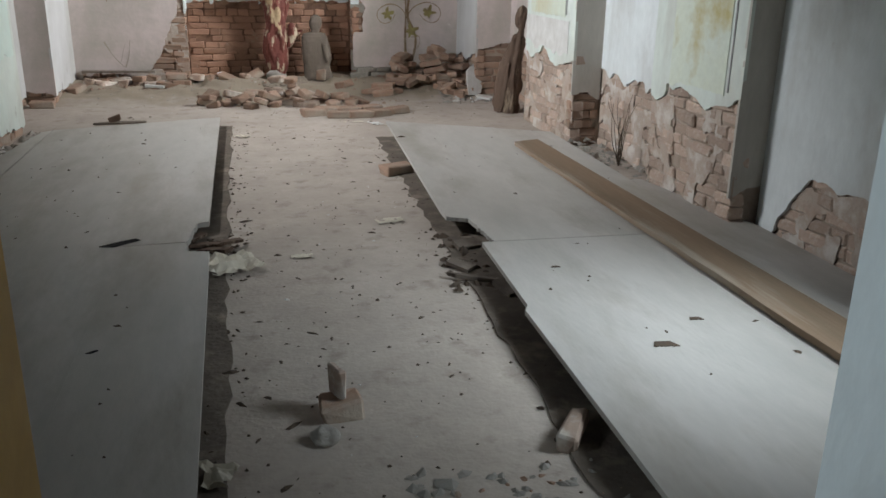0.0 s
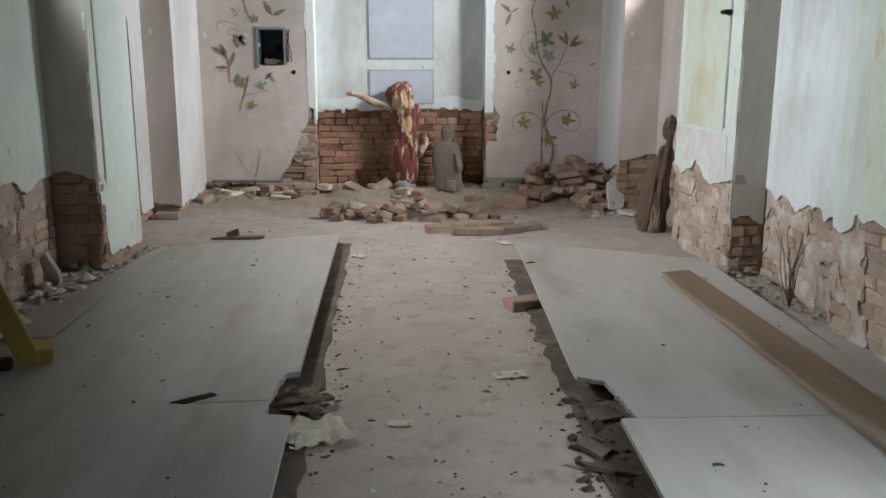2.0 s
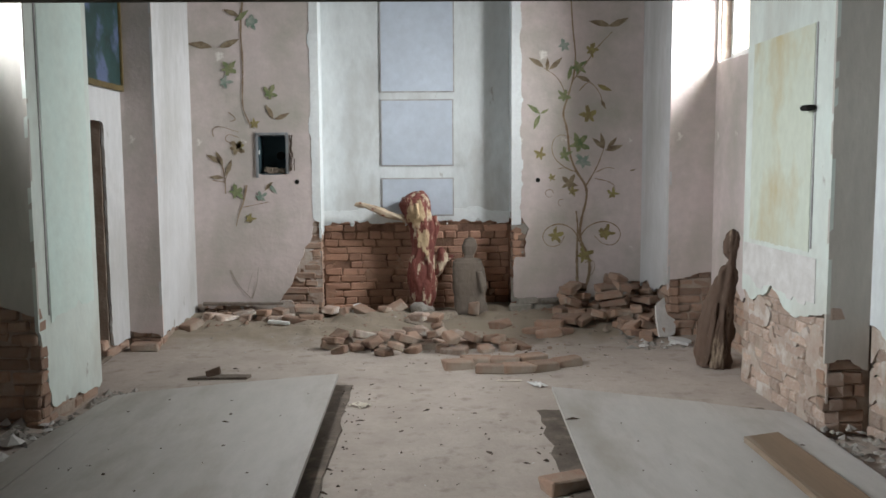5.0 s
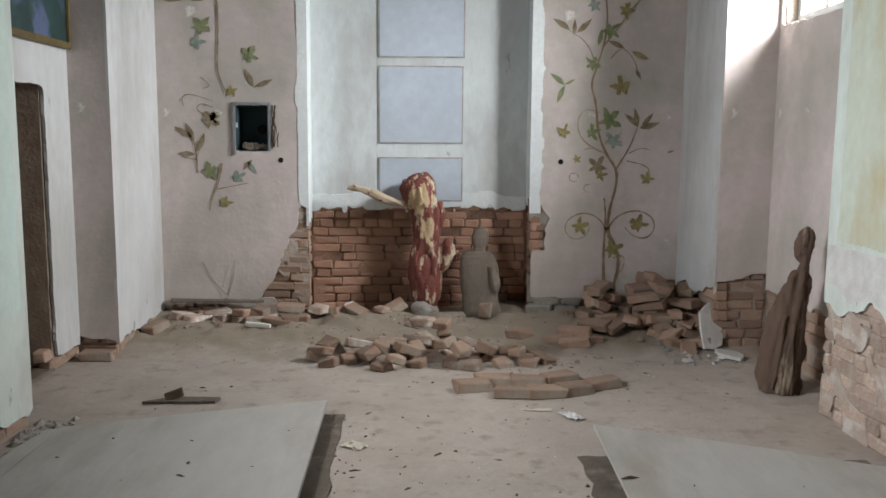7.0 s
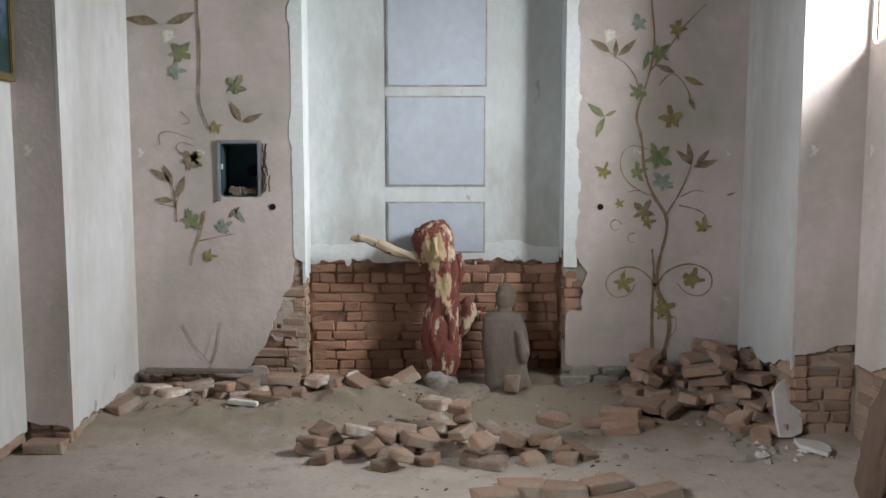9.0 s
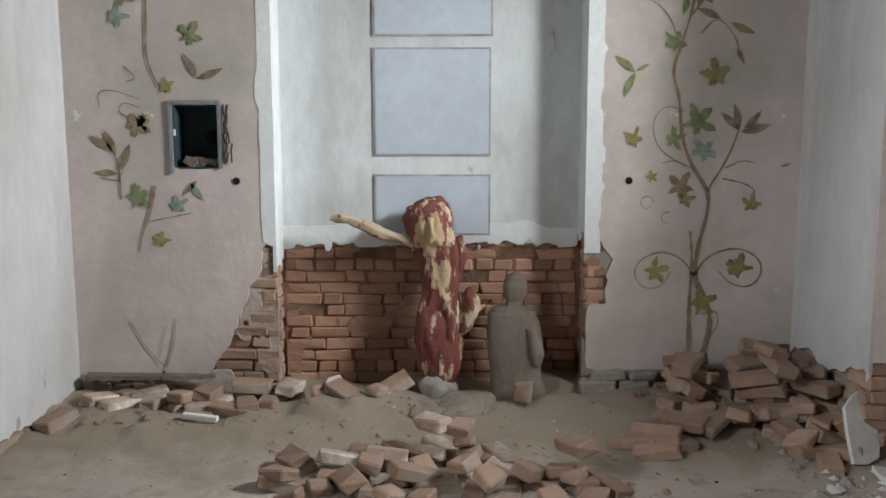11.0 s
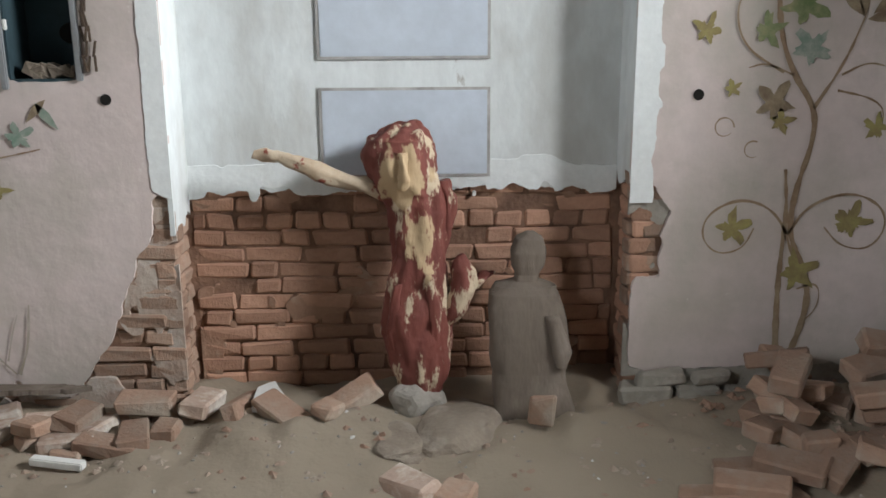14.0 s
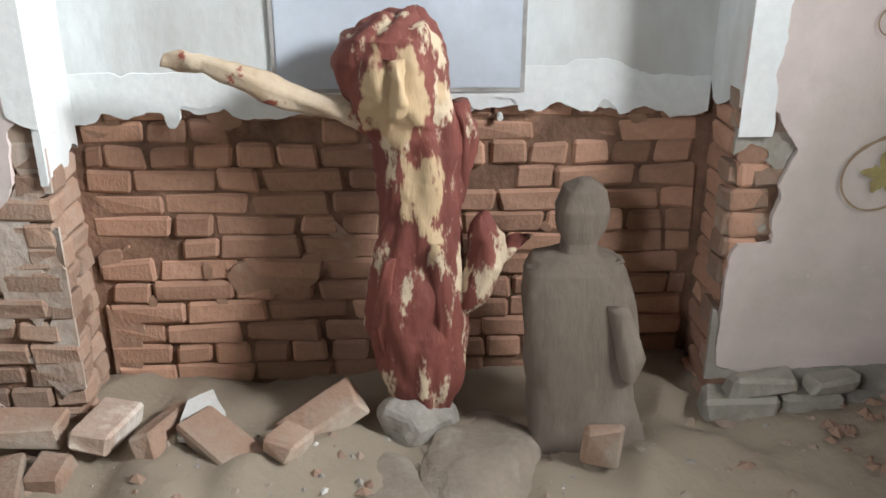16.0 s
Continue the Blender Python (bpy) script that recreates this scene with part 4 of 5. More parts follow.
def red_figure():
    sec = [(0.395, 9.330, 0.155, 0.092, 0.07), (0.395, 9.335, 0.22, 0.112, 0.085), (0.388, 9.345, 0.32, 0.132, 0.095), (0.380, 9.360, 0.40, 0.150, 0.10), (0.385, 9.375, 0.50, 0.145, 0.105),
           (0.395, 9.390, 0.60, 0.128, 0.095), (0.398, 9.405, 0.72, 0.110, 0.09), (0.398, 9.42, 0.82, 0.118, 0.09), (0.395, 9.435, 0.90, 0.135, 0.095), (0.375, 9.435, 0.96, 0.145, 0.10),
           (0.345, 9.43, 1.01, 0.138, 0.11), (0.325, 9.43, 1.06, 0.145, 0.115), (0.320, 9.435, 1.13, 0.152, 0.12), (0.325, 9.44, 1.19, 0.138, 0.115), (0.345, 9.445, 1.228, 0.095, 0.08), (0.37, 9.45, 1.26, 0.025, 0.03)]
    bm = loft(refine(sec, 10), 64, 0.10)
    # brow and nose ridge, robe folds at the hip, stump of the lowered arm
    for sec2 in ([(0.49, 9.37, 0.42, 0.03, 0.05), (0.545, 9.36, 0.50, 0.055, 0.06), (0.575, 9.36, 0.58, 0.055, 0.055), (0.575, 9.375, 0.66, 0.05, 0.045), (0.565, 9.39, 0.72, 0.015, 0.02)], [(0.575, 9.37, 0.55, 0.03, 0.03), (0.63, 9.40, 0.60, 0.03, 0.025), (0.70, 9.43, 0.635, 0.02, 0.02)],
                 [(0.50, 9.42, 0.74, 0.02, 0.03), (0.515, 9.42, 0.84, 0.03, 0.04), (0.52, 9.43, 0.95, 0.035, 0.045), (0.50, 9.44, 1.02, 0.03, 0.04)],
                 [(0.335, 9.33, 1.00, 0.02, 0.02), (0.34, 9.318, 1.04, 0.026, 0.03), (0.337, 9.315, 1.10, 0.02, 0.03), (0.33, 9.325, 1.15, 0.03, 0.02)],
                 [(0.30, 9.31, 0.30, 0.025, 0.02), (0.28, 9.305, 0.42, 0.03, 0.03), (0.31, 9.315, 0.62, 0.02, 0.02)],
                 [(0.45, 9.31, 0.28, 0.025, 0.02), (0.455, 9.29, 0.46, 0.03, 0.03), (0.44, 9.31, 0.66, 0.02, 0.02)]):
        join_into(bm, loft(refine(sec2, 7), 24, 0.25))
    carve(bm, 0.014, 16.0, 0.35)
    # raised arm
    arm = loft(refine([(0, 0, 0, 0.05, 0.05), (0, 0, 0.08, 0.030, 0.035), (-0.006, 0, 0.22, 0.036, 0.036), (0.010, 0, 0.34, 0.034, 0.032), (0.018, 0, 0.44, 0.026, 0.024), (0.012, 0, 0.50, 0.030, 0.020), (0.002, 0, 0.545, 0.018, 0.014)], 6), 20, 0.28)
    bmesh.ops.transform(arm, matrix=pose(0.265, 9.41, 0.985, 0, -74, 0), verts=arm.verts)
    carve(arm, 0.006, 22.0, 0.8, 4.0)
    for f in arm.faces:
        f.material_index = 1
    join_into(bm, arm)
    bmesh.ops.recalc_face_normals(bm, faces=bm.faces)
    ob = part("carved_figure", bm, STATUE_RED, None, smooth=True)
    ob.data.materials.append(STATUE_PALE)
    tagged(ob, "carved wooden figure, red paint peeling, one arm raised, against bare brick", "statue")


def grey_figure():
    sec = [(0.870, 9.18, 0.0, 0.185, 0.06), (0.855, 9.20, 0.10, 0.165, 0.07), (0.838, 9.24, 0.22, 0.148, 0.075), (0.838, 9.255, 0.27, 0.148, 0.075), (0.843, 9.27, 0.33, 0.165, 0.08), (0.838, 9.29, 0.42, 0.162, 0.08), (0.825, 9.32, 0.52, 0.152, 0.08), (0.820, 9.335, 0.575, 0.142, 0.075),
           (0.823, 9.35, 0.605, 0.120, 0.068), (0.828, 9.355, 0.614, 0.085, 0.058), (0.832, 9.36, 0.620, 0.050, 0.05), (0.836, 9.37, 0.645, 0.050, 0.05), (0.840, 9.38, 0.68, 0.068, 0.060), (0.845, 9.39, 0.73, 0.074, 0.064), (0.850, 9.40, 0.785, 0.056, 0.05), (0.852, 9.40, 0.81, 0.02, 0.02)]
    bm = loft(refine(sec, 8), 56, 0.03, 3.4)
    for sec2 in ([(0.955, 9.19, 0.30, 0.02, 0.03), (0.960, 9.20, 0.36, 0.045, 0.04), (0.925, 9.235, 0.50, 0.03, 0.03)], [(0.70, 9.325, 0.585, 0.02, 0.03), (0.83, 9.30, 0.60, 0.12, 0.02), (0.93, 9.325, 0.606, 0.02, 0.03)]):
        join_into(bm, loft(refine(sec2, 6), 20, 0.1))
    carve(bm, 0.006, 10.0, 0.25, 2.0)
    ob = part("carved_figure", bm, STATUE_GREY, None, smooth=True)
    tagged(ob, "grey weathered wooden robed figure leaning in the niche", "statue")


def dark_figure():
    sec = [(0.02, 0, 0.0, 0.150, 0.07), (0.01, 0.01, 0.10, 0.172, 0.08), (0.01, 0.02, 0.30, 0.158, 0.085), (0.03, 0.03, 0.48, 0.140, 0.08), (0.06, 0.04, 0.62, 0.115, 0.075), (0.095, 0.05, 0.72, 0.085, 0.06), (0.115, 0.055, 0.78, 0.046, 0.05),
           (0.118, 0.055, 0.82, 0.040, 0.05), (0.105, 0.055, 0.87, 0.060, 0.065), (0.105, 0.055, 0.94, 0.070, 0.07), (0.115, 0.06, 1.0, 0.064, 0.065), (0.122, 0.06, 1.04, 0.04, 0.04), (0.122, 0.06, 1.055, 0.015, 0.015)]
    bm = loft(refine(sec, 8), 52, 0.16, 2.4)
    for sec2 in ([(-0.03, -0.07, 0.02, 0.02, 0.02), (-0.01, -0.06, 0.25, 0.03, 0.03), (0.03, -0.045, 0.5, 0.02, 0.025)], [(0.07, -0.06, 0.0, 0.03, 0.03), (0.08, -0.055, 0.2, 0.035, 0.03), (0.09, -0.04, 0.45, 0.025, 0.025)]):
        join_into(bm, loft(refine(sec2, 6), 18, 0.15))
    carve(bm, 0.022, 13.0, 0.22, 7.0)
    ob = part("carved_figure", bm, STATUE_DARK, None, smooth=True)
    ob.matrix_world = pose(2.53, 7.36, 0.003, -4, 2, -24) @ Matrix.Diagonal((0.80, 0.9, 0.98, 1))
    tagged(ob, "dark weathered wooden figure leaning at the pier corner", "statue")


red_figure()
grey_figure()
dark_figure()


# ---- boards on the floor ----
def outline_slab(pts, z0, z1, ragged=0.0, seed=0, rag_edges=()):
    bm = bmesh.new()
    rng = random.Random(seed)
    path = []
    for i, p in enumerate(pts):
        q = pts[(i + 1) % len(pts)]
        n_ = 26 if i in rag_edges else 1
        for k in range(n_):
            t = k / n_
            off = rng.uniform(-ragged, ragged) if k else 0
            path.append((p[0] + (q[0] - p[0]) * t + off, p[1] + (q[1] - p[1]) * t + off * 0.4))
    lo = [bm.verts.new((x, y, z0)) for x, y in path]
    hi = [bm.verts.new((x, y, z1)) for x, y in path]
    bm.faces.new(hi)
    bm.faces.new(lo[::-1])
    for i in range(len(path)):
        j = (i + 1) % len(path)
        bm.faces.new((lo[i], lo[j], hi[j], hi[i]))
    bmesh.ops.recalc_face_normals(bm, faces=bm.faces)
    return bm


west_boards = root("floor_boards", "grey dusty fibreboard sheets laid over sleepers, rotted hole", "floor covering")
XL = (-1.98, -1.50, -0.98, -0.55)


def west_strip(x0a, x0b, x1a, x1b, y0, y1a, y1b, seed, rag=()):
    part("board", outline_slab([(x0a, y0), (x1a, y0), (x1b, y1b), (x0b, y1a)], 0.050, 0.075, 0.006, seed, rag), BOARD, west_boards)


west_strip(-1.98, -1.98, -1.4956, -1.4857, 0.0, 4.1, 4.35, 1)
west_strip(-1.495, -1.485, -0.9766, -0.9816, 0.0, 6.56, 6.74, 2)
west_strip(-0.976, -0.981, -0.5511, -0.5511, 0.0, 6.745, 6.88, 3)
part("board", outline_slab([(-0.5505, 0.0), (-0.06, 0.0), (-0.135, 3.28), (-0.24, 3.30), (-0.25, 3.44), (-0.5505, 3.42)], 0.050, 0.075, 0.008, 4, (2, 3, 4)), BOARD, west_boards)
part("board", outline_slab([(-0.5505, 3.425), (-0.25, 3.445), (-0.215, 3.76), (-0.155, 3.78), (-0.19, 6.99), (-0.5505, 6.885)], 0.050, 0.077, 0.008, 5, (1, 2)), BOARD, west_boards)
part("board", outline_slab([(-1.97, 4.36), (-1.50, 4.36), (-1.49, 6.55), (-1.56, 6.5), (-1.7, 5.2)], 0.048, 0.073, 0.01, 6, (3,)), BOARD, west_boards)
for y in (0.5, 1.6, 2.7, 4.0, 5.2, 6.5):
    part("sleeper", bevelled((-1.45, y - 0.04, 0.0), (-0.26, y + 0.04, 0.052), 0.004, 1), BOARD_EDGE, west_boards)
# black slips laid on top, painted as the dark inside rotted holes
for x, y, w, r in ((-0.57, 3.46, 0.09, 30), (-0.50, 2.2, 0.02, 10)):
    b2 = outline_slab([(x - w, y - w * 0.35), (x - w * 0.2, y - w * 0.5), (x + w, y + w * 0.4), (x + w * 0.7, y + w * 0.8), (x - w * 0.3, y + w * 0.2)], 0.0765, 0.0795, w * 0.1, 3, (0, 2))
    part("rotted_patch", b2, BLACK, west_boards)
east_boards = root("floor_boards", "pale grey fibreboard sheets on sleepers, broken along one edge", "floor covering")
part("board", outline_slab([(1.12, 0.0), (2.10, 0.0), (2.10, 3.12), (1.245, 3.13), (1.19, 3.13), (1.165, 2.3), (1.14, 2.25)], 0.078, 0.100, 0.006, 7, (5,)), BOARD, east_boards)
part("board", outline_slab([(1.255, 3.14), (2.10, 3.13), (2.08, 6.10), (1.22, 6.50), (1.105, 3.70), (1.11, 3.60), (1.22, 3.54)], 0.078, 0.099, 0.008, 8, (5, 6)), BOARD, east_boards)
part("board", outline_slab([(2.105, 0.0), (2.47, 0.0), (2.47, 3.6), (2.50, 5.88), (2.085, 6.09), (2.105, 3.0)], 0.074, 0.096, 0.004, 9), BOARD, east_boards)
for y in (0.6, 1.7, 2.6, 3.9, 5.0, 6.0):
    part("sleeper", bevelled((1.28, y - 0.05, 0.0), (2.4, y + 0.05, 0.079), 0.004, 1), BOARD_EDGE, east_boards)
for x, y, w in ((1.43, 2.72, 0.022), (1.78, 2.05, 0.03), (1.55, 1.85, 0.05)):
    part("scuff", outline_slab([(x - w, y - w * 0.3), (x + w, y - w * 0.5), (x + w * 0.6, y + w * 0.4), (x - w * 0.6, y + w * 0.5)], 0.1015, 0.1035, w * 0.2, 2, (0,)), LITTER, east_boards)
plank_thing = part("loose_plank", outline_slab([(2.12, 0.3), (2.37, 0.3), (2.235, 5.43), (2.03, 5.36)], 0.102, 0.132, 0.004, 10, (3,)), PLANK)
tagged(plank_thing, "long worn brown timber plank lying on grey boards", "plank")
wall_plank = part("loose_plank", outline_slab([(2.49, 0.3), (2.80, 0.3), (2.80, 3.25), (2.60, 4.35), (2.53, 4.35), (2.49, 3.3)], 0.03, 0.07, 0.004, 11), BOARD)
tagged(wall_plank, "dusty grey board along the foot of the wall", "plank")

# dark strips along the boards: the boards' shade painted in, with soil
for pts, sd in (([(-0.30, 0.4), (0.02, 0.4), (-0.06, 3.7), (-0.085, 6.95), (-0.30, 6.95)], 71), ([(1.0, 0.4), (1.5, 0.4), (1.5, 6.3), (1.10, 6.3), (1.06, 3.4)], 72)):
    o = part("soil_strip", outline_slab(pts, -0.02, 0.0065, 0.02, sd, (1, 2, 3, 4)), SOIL_SHADE)
    tagged(o, "dark strip of soil and painted board shade beside the boards", "soil", kind="stuff")
for i, (x, y, rz, ry) in enumerate(((-0.17, 3.56, 20, 6), (-0.12, 3.44, -30, -8), (-0.22, 3.63, 70, 4), (-0.05, 3.50, 50, 9))):
    o = part("broken_board_piece", outline_slab([(-0.09, -0.02), (0.08, -0.03), (0.10, 0.015), (-0.02, 0.03)], 0.0, 0.014, 0.008, 80 + i, (0, 2)), STATUE_DARK)
    o.matrix_world = pose(x, y, 0.012 + 0.01 * i, 0, ry, rz)
    tagged(o, "dark rotted board splinter in the broken gap", "debris", "board splinters")

# broken pieces under the east boards' edge
for x, y, rz, sx, sy in ((1.06, 3.05, 40, 0.10, 0.16), (1.10, 2.85, 70, 0.03, 0.30), (1.17, 3.36, 15, 0.16, 0.12), (1.20, 2.72, 20, 0.10, 0.18)):
    o = part("broken_board_piece", outline_slab([(-sx / 2, -sy / 2), (sx / 2, -sy * 0.4), (sx * 0.4, sy / 2), (-sx * 0.4, sy * 0.35)], 0.0, 0.018, 0.012, int(x * 100 + y * 10), (0, 1, 2)), STATUE_GREY)
    o.matrix_world = pose(x, y, 0.008, 4, 3, rz)
    tagged(o, "broken grey board splinter on the dusty floor", "debris", "board splinters")


# ---- yellow trestle ----
trestle = root("trestle", "yellow-painted wooden trestle leaning on dark rubble", "trestle")
o = part("leg", bevelled((-0.05, -0.02, 0.0), (0.05, 0.02, 0.95), 0.005), YELLOW, trestle)
o.matrix_world = pose(-1.43, 3.93, 0.074, 0, -20, 12)
o = part("leg", bevelled((-0.04, -0.02, 0.0), (0.04, 0.02, 0.9), 0.005), YELLOW, trestle)
o.matrix_world = pose(-1.78, 3.78, 0.074, 0, -8, 12)
o = part("foot", bevelled((-0.05, -0.10, 0.0), (0.06, 0.10, 0.07), 0.006), YELLOW, trestle)
o.matrix_world = pose(-1.43, 4.02, 0.0765, 0, 0, 20)
o = part("crossbar", bevelled((-0.30, -0.03, 0.0), (0.10, 0.03, 0.05), 0.005), DARK_WOOD, trestle)
o.matrix_world = pose(-1.60, 3.86, 0.0765, 0, 0, 12)

# ---- loose bricks ----
lb_rng = random.Random(21)
LOOSE = [mesh_of(rough_box(0.245, 0.118, 0.064, lb_rng, 0.006, 0.008, 0.9), "brick_body", BRICK_DUSTY) for _ in range(5)]
HALF = [mesh_of(rough_box(lb_rng.uniform(0.10, 0.16), 0.115, 0.064, lb_rng, 0.012, 0.010, 1.6), "brick_body", BRICK_DUSTY) for _ in range(5)]
PALE = [mesh_of(rough_box(0.22, 0.115, 0.064, lb_rng, 0.010, 0.010, 1.0), "brick_body", BRICK_PALE) for _ in range(3)]


def loose(x, y, z, rx, ry, rz, pool, label="dusty red brick lying loose in the rubble", group="loose bricks"):
    ob = new("loose_brick", lb_rng.choice(pool))
    ob.matrix_world = pose(x, y, z, rx, ry, rz)
    tagged(ob, label, "brick", group)
    return ob


# row of bricks across the hall
for x, y, rz in ((0.66, 7.50, 12), (0.90, 7.36, -4), (1.10, 7.36, 6), (1.28, 7.42, 24), (1.48, 7.55, 26), (0.80, 7.62, 5), (1.02, 7.58, -8), (1.22, 7.66, 30)):
    loose(x, y - 0.07, ground_height(x, y) - 0.002, lb_rng.uniform(-2, 2), lb_rng.uniform(-2, 2), rz, LOOSE, "red brick laid in a loose row on concrete", "row of bricks")


def heap(cx_, cy_, ax, ay, count, high, seed, pools, lean=18):
    rng = random.Random(seed)
    placed = []
    for i in range(count):
        for _ in range(30):
            q, r = rng.uniform(0, 2 * math.pi), math.sqrt(rng.random())
            x, y = cx_ + ax * r * math.cos(q), cy_ + ay * r * math.sin(q)
            if y < 9.28 and all((x - a) ** 2 + (y - b) ** 2 > 0.125 ** 2 for a, b, k in placed if k == 0) or rng.random() < high:
                break
        layer = sum(1 for a, b, _ in placed if (x - a) ** 2 + (y - b) ** 2 < 0.10 ** 2)
        placed.append((x, min(y, 9.26), 0))
        y = min(y, 9.26)
        tilt = rng.uniform(-lean, lean) if layer else rng.uniform(-6, 6)
        loose(x, y, ground_height(x, y) - 0.012 + 0.058 * layer, tilt, rng.uniform(-lean, lean) * 0.6, rng.uniform(0, 180), rng.choice(pools))


heap(0.22, 8.20, 0.68, 0.34, 40, 0.26, 31, (LOOSE, HALF, HALF, PALE), 32)
heap(2.42, 8.52, 0.22, 0.22, 12, 0.3, 37, (LOOSE, HALF), 26)
heap(0.95, 8.12, 0.30, 0.16, 9, 0.05, 32, (LOOSE, HALF))
heap(2.08, 8.92, 0.42, 0.34, 48, 0.55, 33, (LOOSE, HALF), 24)
heap(1.56, 8.60, 0.22, 0.14, 6, 0.1, 34, (LOOSE,))
heap(-0.85, 9.08, 0.30, 0.10, 7, 0.05, 35, (LOOSE, HALF))
heap(-1.25, 9.14, 0.45, 0.10, 9, 0.05, 36, (HALF, PALE))
# single bricks with a place of their own
for x, y, z, rx, ry, rz, pool in ((-0.36, 9.27, 0.05, 70, 10, 75, LOOSE), (-0.16, 9.20, 0.07, 18, 16, -40, LOOSE), (0.12, 9.30, 0.11, 12, -26, 20, LOOSE), (0.02, 9.14, 0.08, 5, 8, 60, HALF), (-0.72, 9.26, 0.12, 4, 3, 5, LOOSE),
                                  (-0.50, 9.28, 0.10, 10, 4, 80, PALE), (0.86, 9.04, 0.17, 4, 84, 85, HALF), (-1.70, 8.85, 0.03, 0, -8, 70, LOOSE), (-1.90, 8.17, 0.0, 0, 0, 4, LOOSE), (1.07, 5.02, 0.0, 0, 0, 24, LOOSE),
                                  (0.34, 1.74, 0.0, 0, 0, 8, HALF), (1.03, 1.48, 0.0, 86, 0, 60, PALE), (2.38, 8.55, 0.06, 10, 20, 20, LOOSE), (-0.95, 9.02, 0.06, 0, 0, 15, PALE)):
    loose(x, y, z if y < 8 else max(z, ground_height(x, y) - 0.01), rx, ry, rz, pool)
upright = part("brick_shard", rough_box(0.03, 0.10, 0.10, lb_rng, 0.008, 0.006, 1.5), BRICK_PALE)
upright.matrix_world = pose(0.33, 1.76, 0.06, 0, 4, 20)
tagged(upright, "pointed brick shard standing on a loose brick", "debris")


# ---- stones, plaster chips, litter ----
def stone(x, y, z, sx, sy, sz, mat, name, label, seed, category="stone", group=""):
    bm = bmesh.new()
    bmesh.ops.create_icosphere(bm, subdivisions=4, radius=0.5)
    for v in bm.verts:
        k = 1 + 0.40 * noise.noise(v.co * 2.2 + Vector((seed * 3.1, 0, 0))) + 0.07 * noise.noise(v.co * 6.5 + Vector((seed, 4, 0))) + 0.025 * noise.noise(v.co * 17)
        v.co = Vector((v.co.x * sx * k, v.co.y * sy * k, v.co.z * sz * k))
        v.co.z = max(v.co.z, -0.35 * sz)
    ob = part(name, bm, mat)
    ob.matrix_world = pose(x, y, z + 0.30 * sz, 0, 0, seed * 37)
    return tagged(ob, label, category, group)


stone(0.385, 9.31, 0.055, 0.22, 0.18, 0.22, STONE, "plinth_stone", "smooth grey stone under the wooden figure's foot", 1)
stone(0.56, 9.15, 0.03, 0.50, 0.32, 0.14, EARTH, "clod", "large clod of dry earth before the niche", 2, "clod")
stone(0.32, 9.03, 0.04, 0.34, 0.24, 0.08, EARTH, "clod", "clod of dry earth among broken bricks", 3, "clod")
stone(0.28, 1.58, 0.0, 0.09, 0.09, 0.06, STONE, "cut_stone", "small pale hexagonal stone lump on concrete", 4)
for i, (x, z, w, h) in enumerate(((1.33, 0.07, 0.22, 0.10), (1.55, 0.06, 0.20, 0.11), (1.74, 0.06, 0.16, 0.09), (1.40, 0.165, 0.20, 0.06), (1.60, 0.165, 0.17, 0.06))):
    o = part("masonry_lump", rough_box(w, 0.10, h, lb_rng, 0.016, 0.014, 1.8), SMEAR_GREY)
    o.matrix_world = pose(x, 9.315 + 0.006 * (i % 2), z, 3 * (i % 3) - 3, 2 - i, 4 * i - 8)
    tagged(o, "grey crumbling lump of mortar at the wall foot", "stone", "mortar lumps")
for i, (x, y, rz, ry, w, h) in enumerate(((2.50, 8.38, 20, 26, 0.20, 0.34), (-1.93, 5.55, -30, -20, 0.16, 0.24), (-0.22, 9.22, 10, 76, 0.13, 0.17), (2.62, 8.14, 60, 84, 0.18, 0.20))):
    o = part("plaster_slab", outline_slab([(-w / 2, 0), (-w * 0.1, -0.012), (w * 0.3, 0.01), (w * 0.42, h * 0.2), (w / 2, h * 0.45), (w * 0.36, h * 0.7), (w * 0.25, h), (0, h * 0.93), (-w * 0.3, h * 0.8), (-w * 0.44, h * 0.4)], 0, 0.022, 0.0, i + 40), PLASTER_CHIP)
    o.matrix_world = pose(x, y, ground_height(x, y) + 0.01, 90 - ry, 0, rz)
    tagged(o, "fallen white plaster slab propped on rubble", "plaster slab", "plaster slabs")
# dark slab standing in for the shaded gap under the broken plaster
gap_slab = part("loose_plank", outline_slab([(-1.70, 9.24), (-1.02, 9.28), (-0.96, 9.31), (-1.1, 9.335), (-1.72, 9.335)], 0.0, 0.022, 0.022, 91, (0, 1, 2)), STATUE_GREY)
gap_slab.matrix_world = pose(0, 0, 0.17, 0, 0.8, 0)
tagged(gap_slab, "dark ragged slab standing in for the gap at the wall foot", "plank")
batten = part("batten", bevelled((-0.10, -0.02, 0), (0.10, 0.02, 0.03), 0.004), WHITE_FRAME)
batten.matrix_world = pose(-0.92, 8.86, ground_height(-0.92, 8.86) + 0.02, 0, 4, -8)
tagged(batten, "short white painted batten in the rubble", "batten")
sliver = part("wood_sliver", outline_slab([(-0.22, -0.03), (0.2, -0.05), (0.22, 0.02), (-0.05, 0.06)], 0, 0.015, 0.008, 51, (0, 2)), STATUE_GREY)
sliver.matrix_world = pose(-1.06, 7.20, 0.004, 0, 0, 4)
tagged(sliver, "flat grey wood sliver on the concrete", "debris")
tip = part("wood_sliver", rough_box(0.10, 0.02, 0.06, lb_rng, 0.012, 0.003, 2.0), STATUE_DARK)
tip.matrix_world = pose(-1.10, 7.20, 0.015, 0, -14, 10)
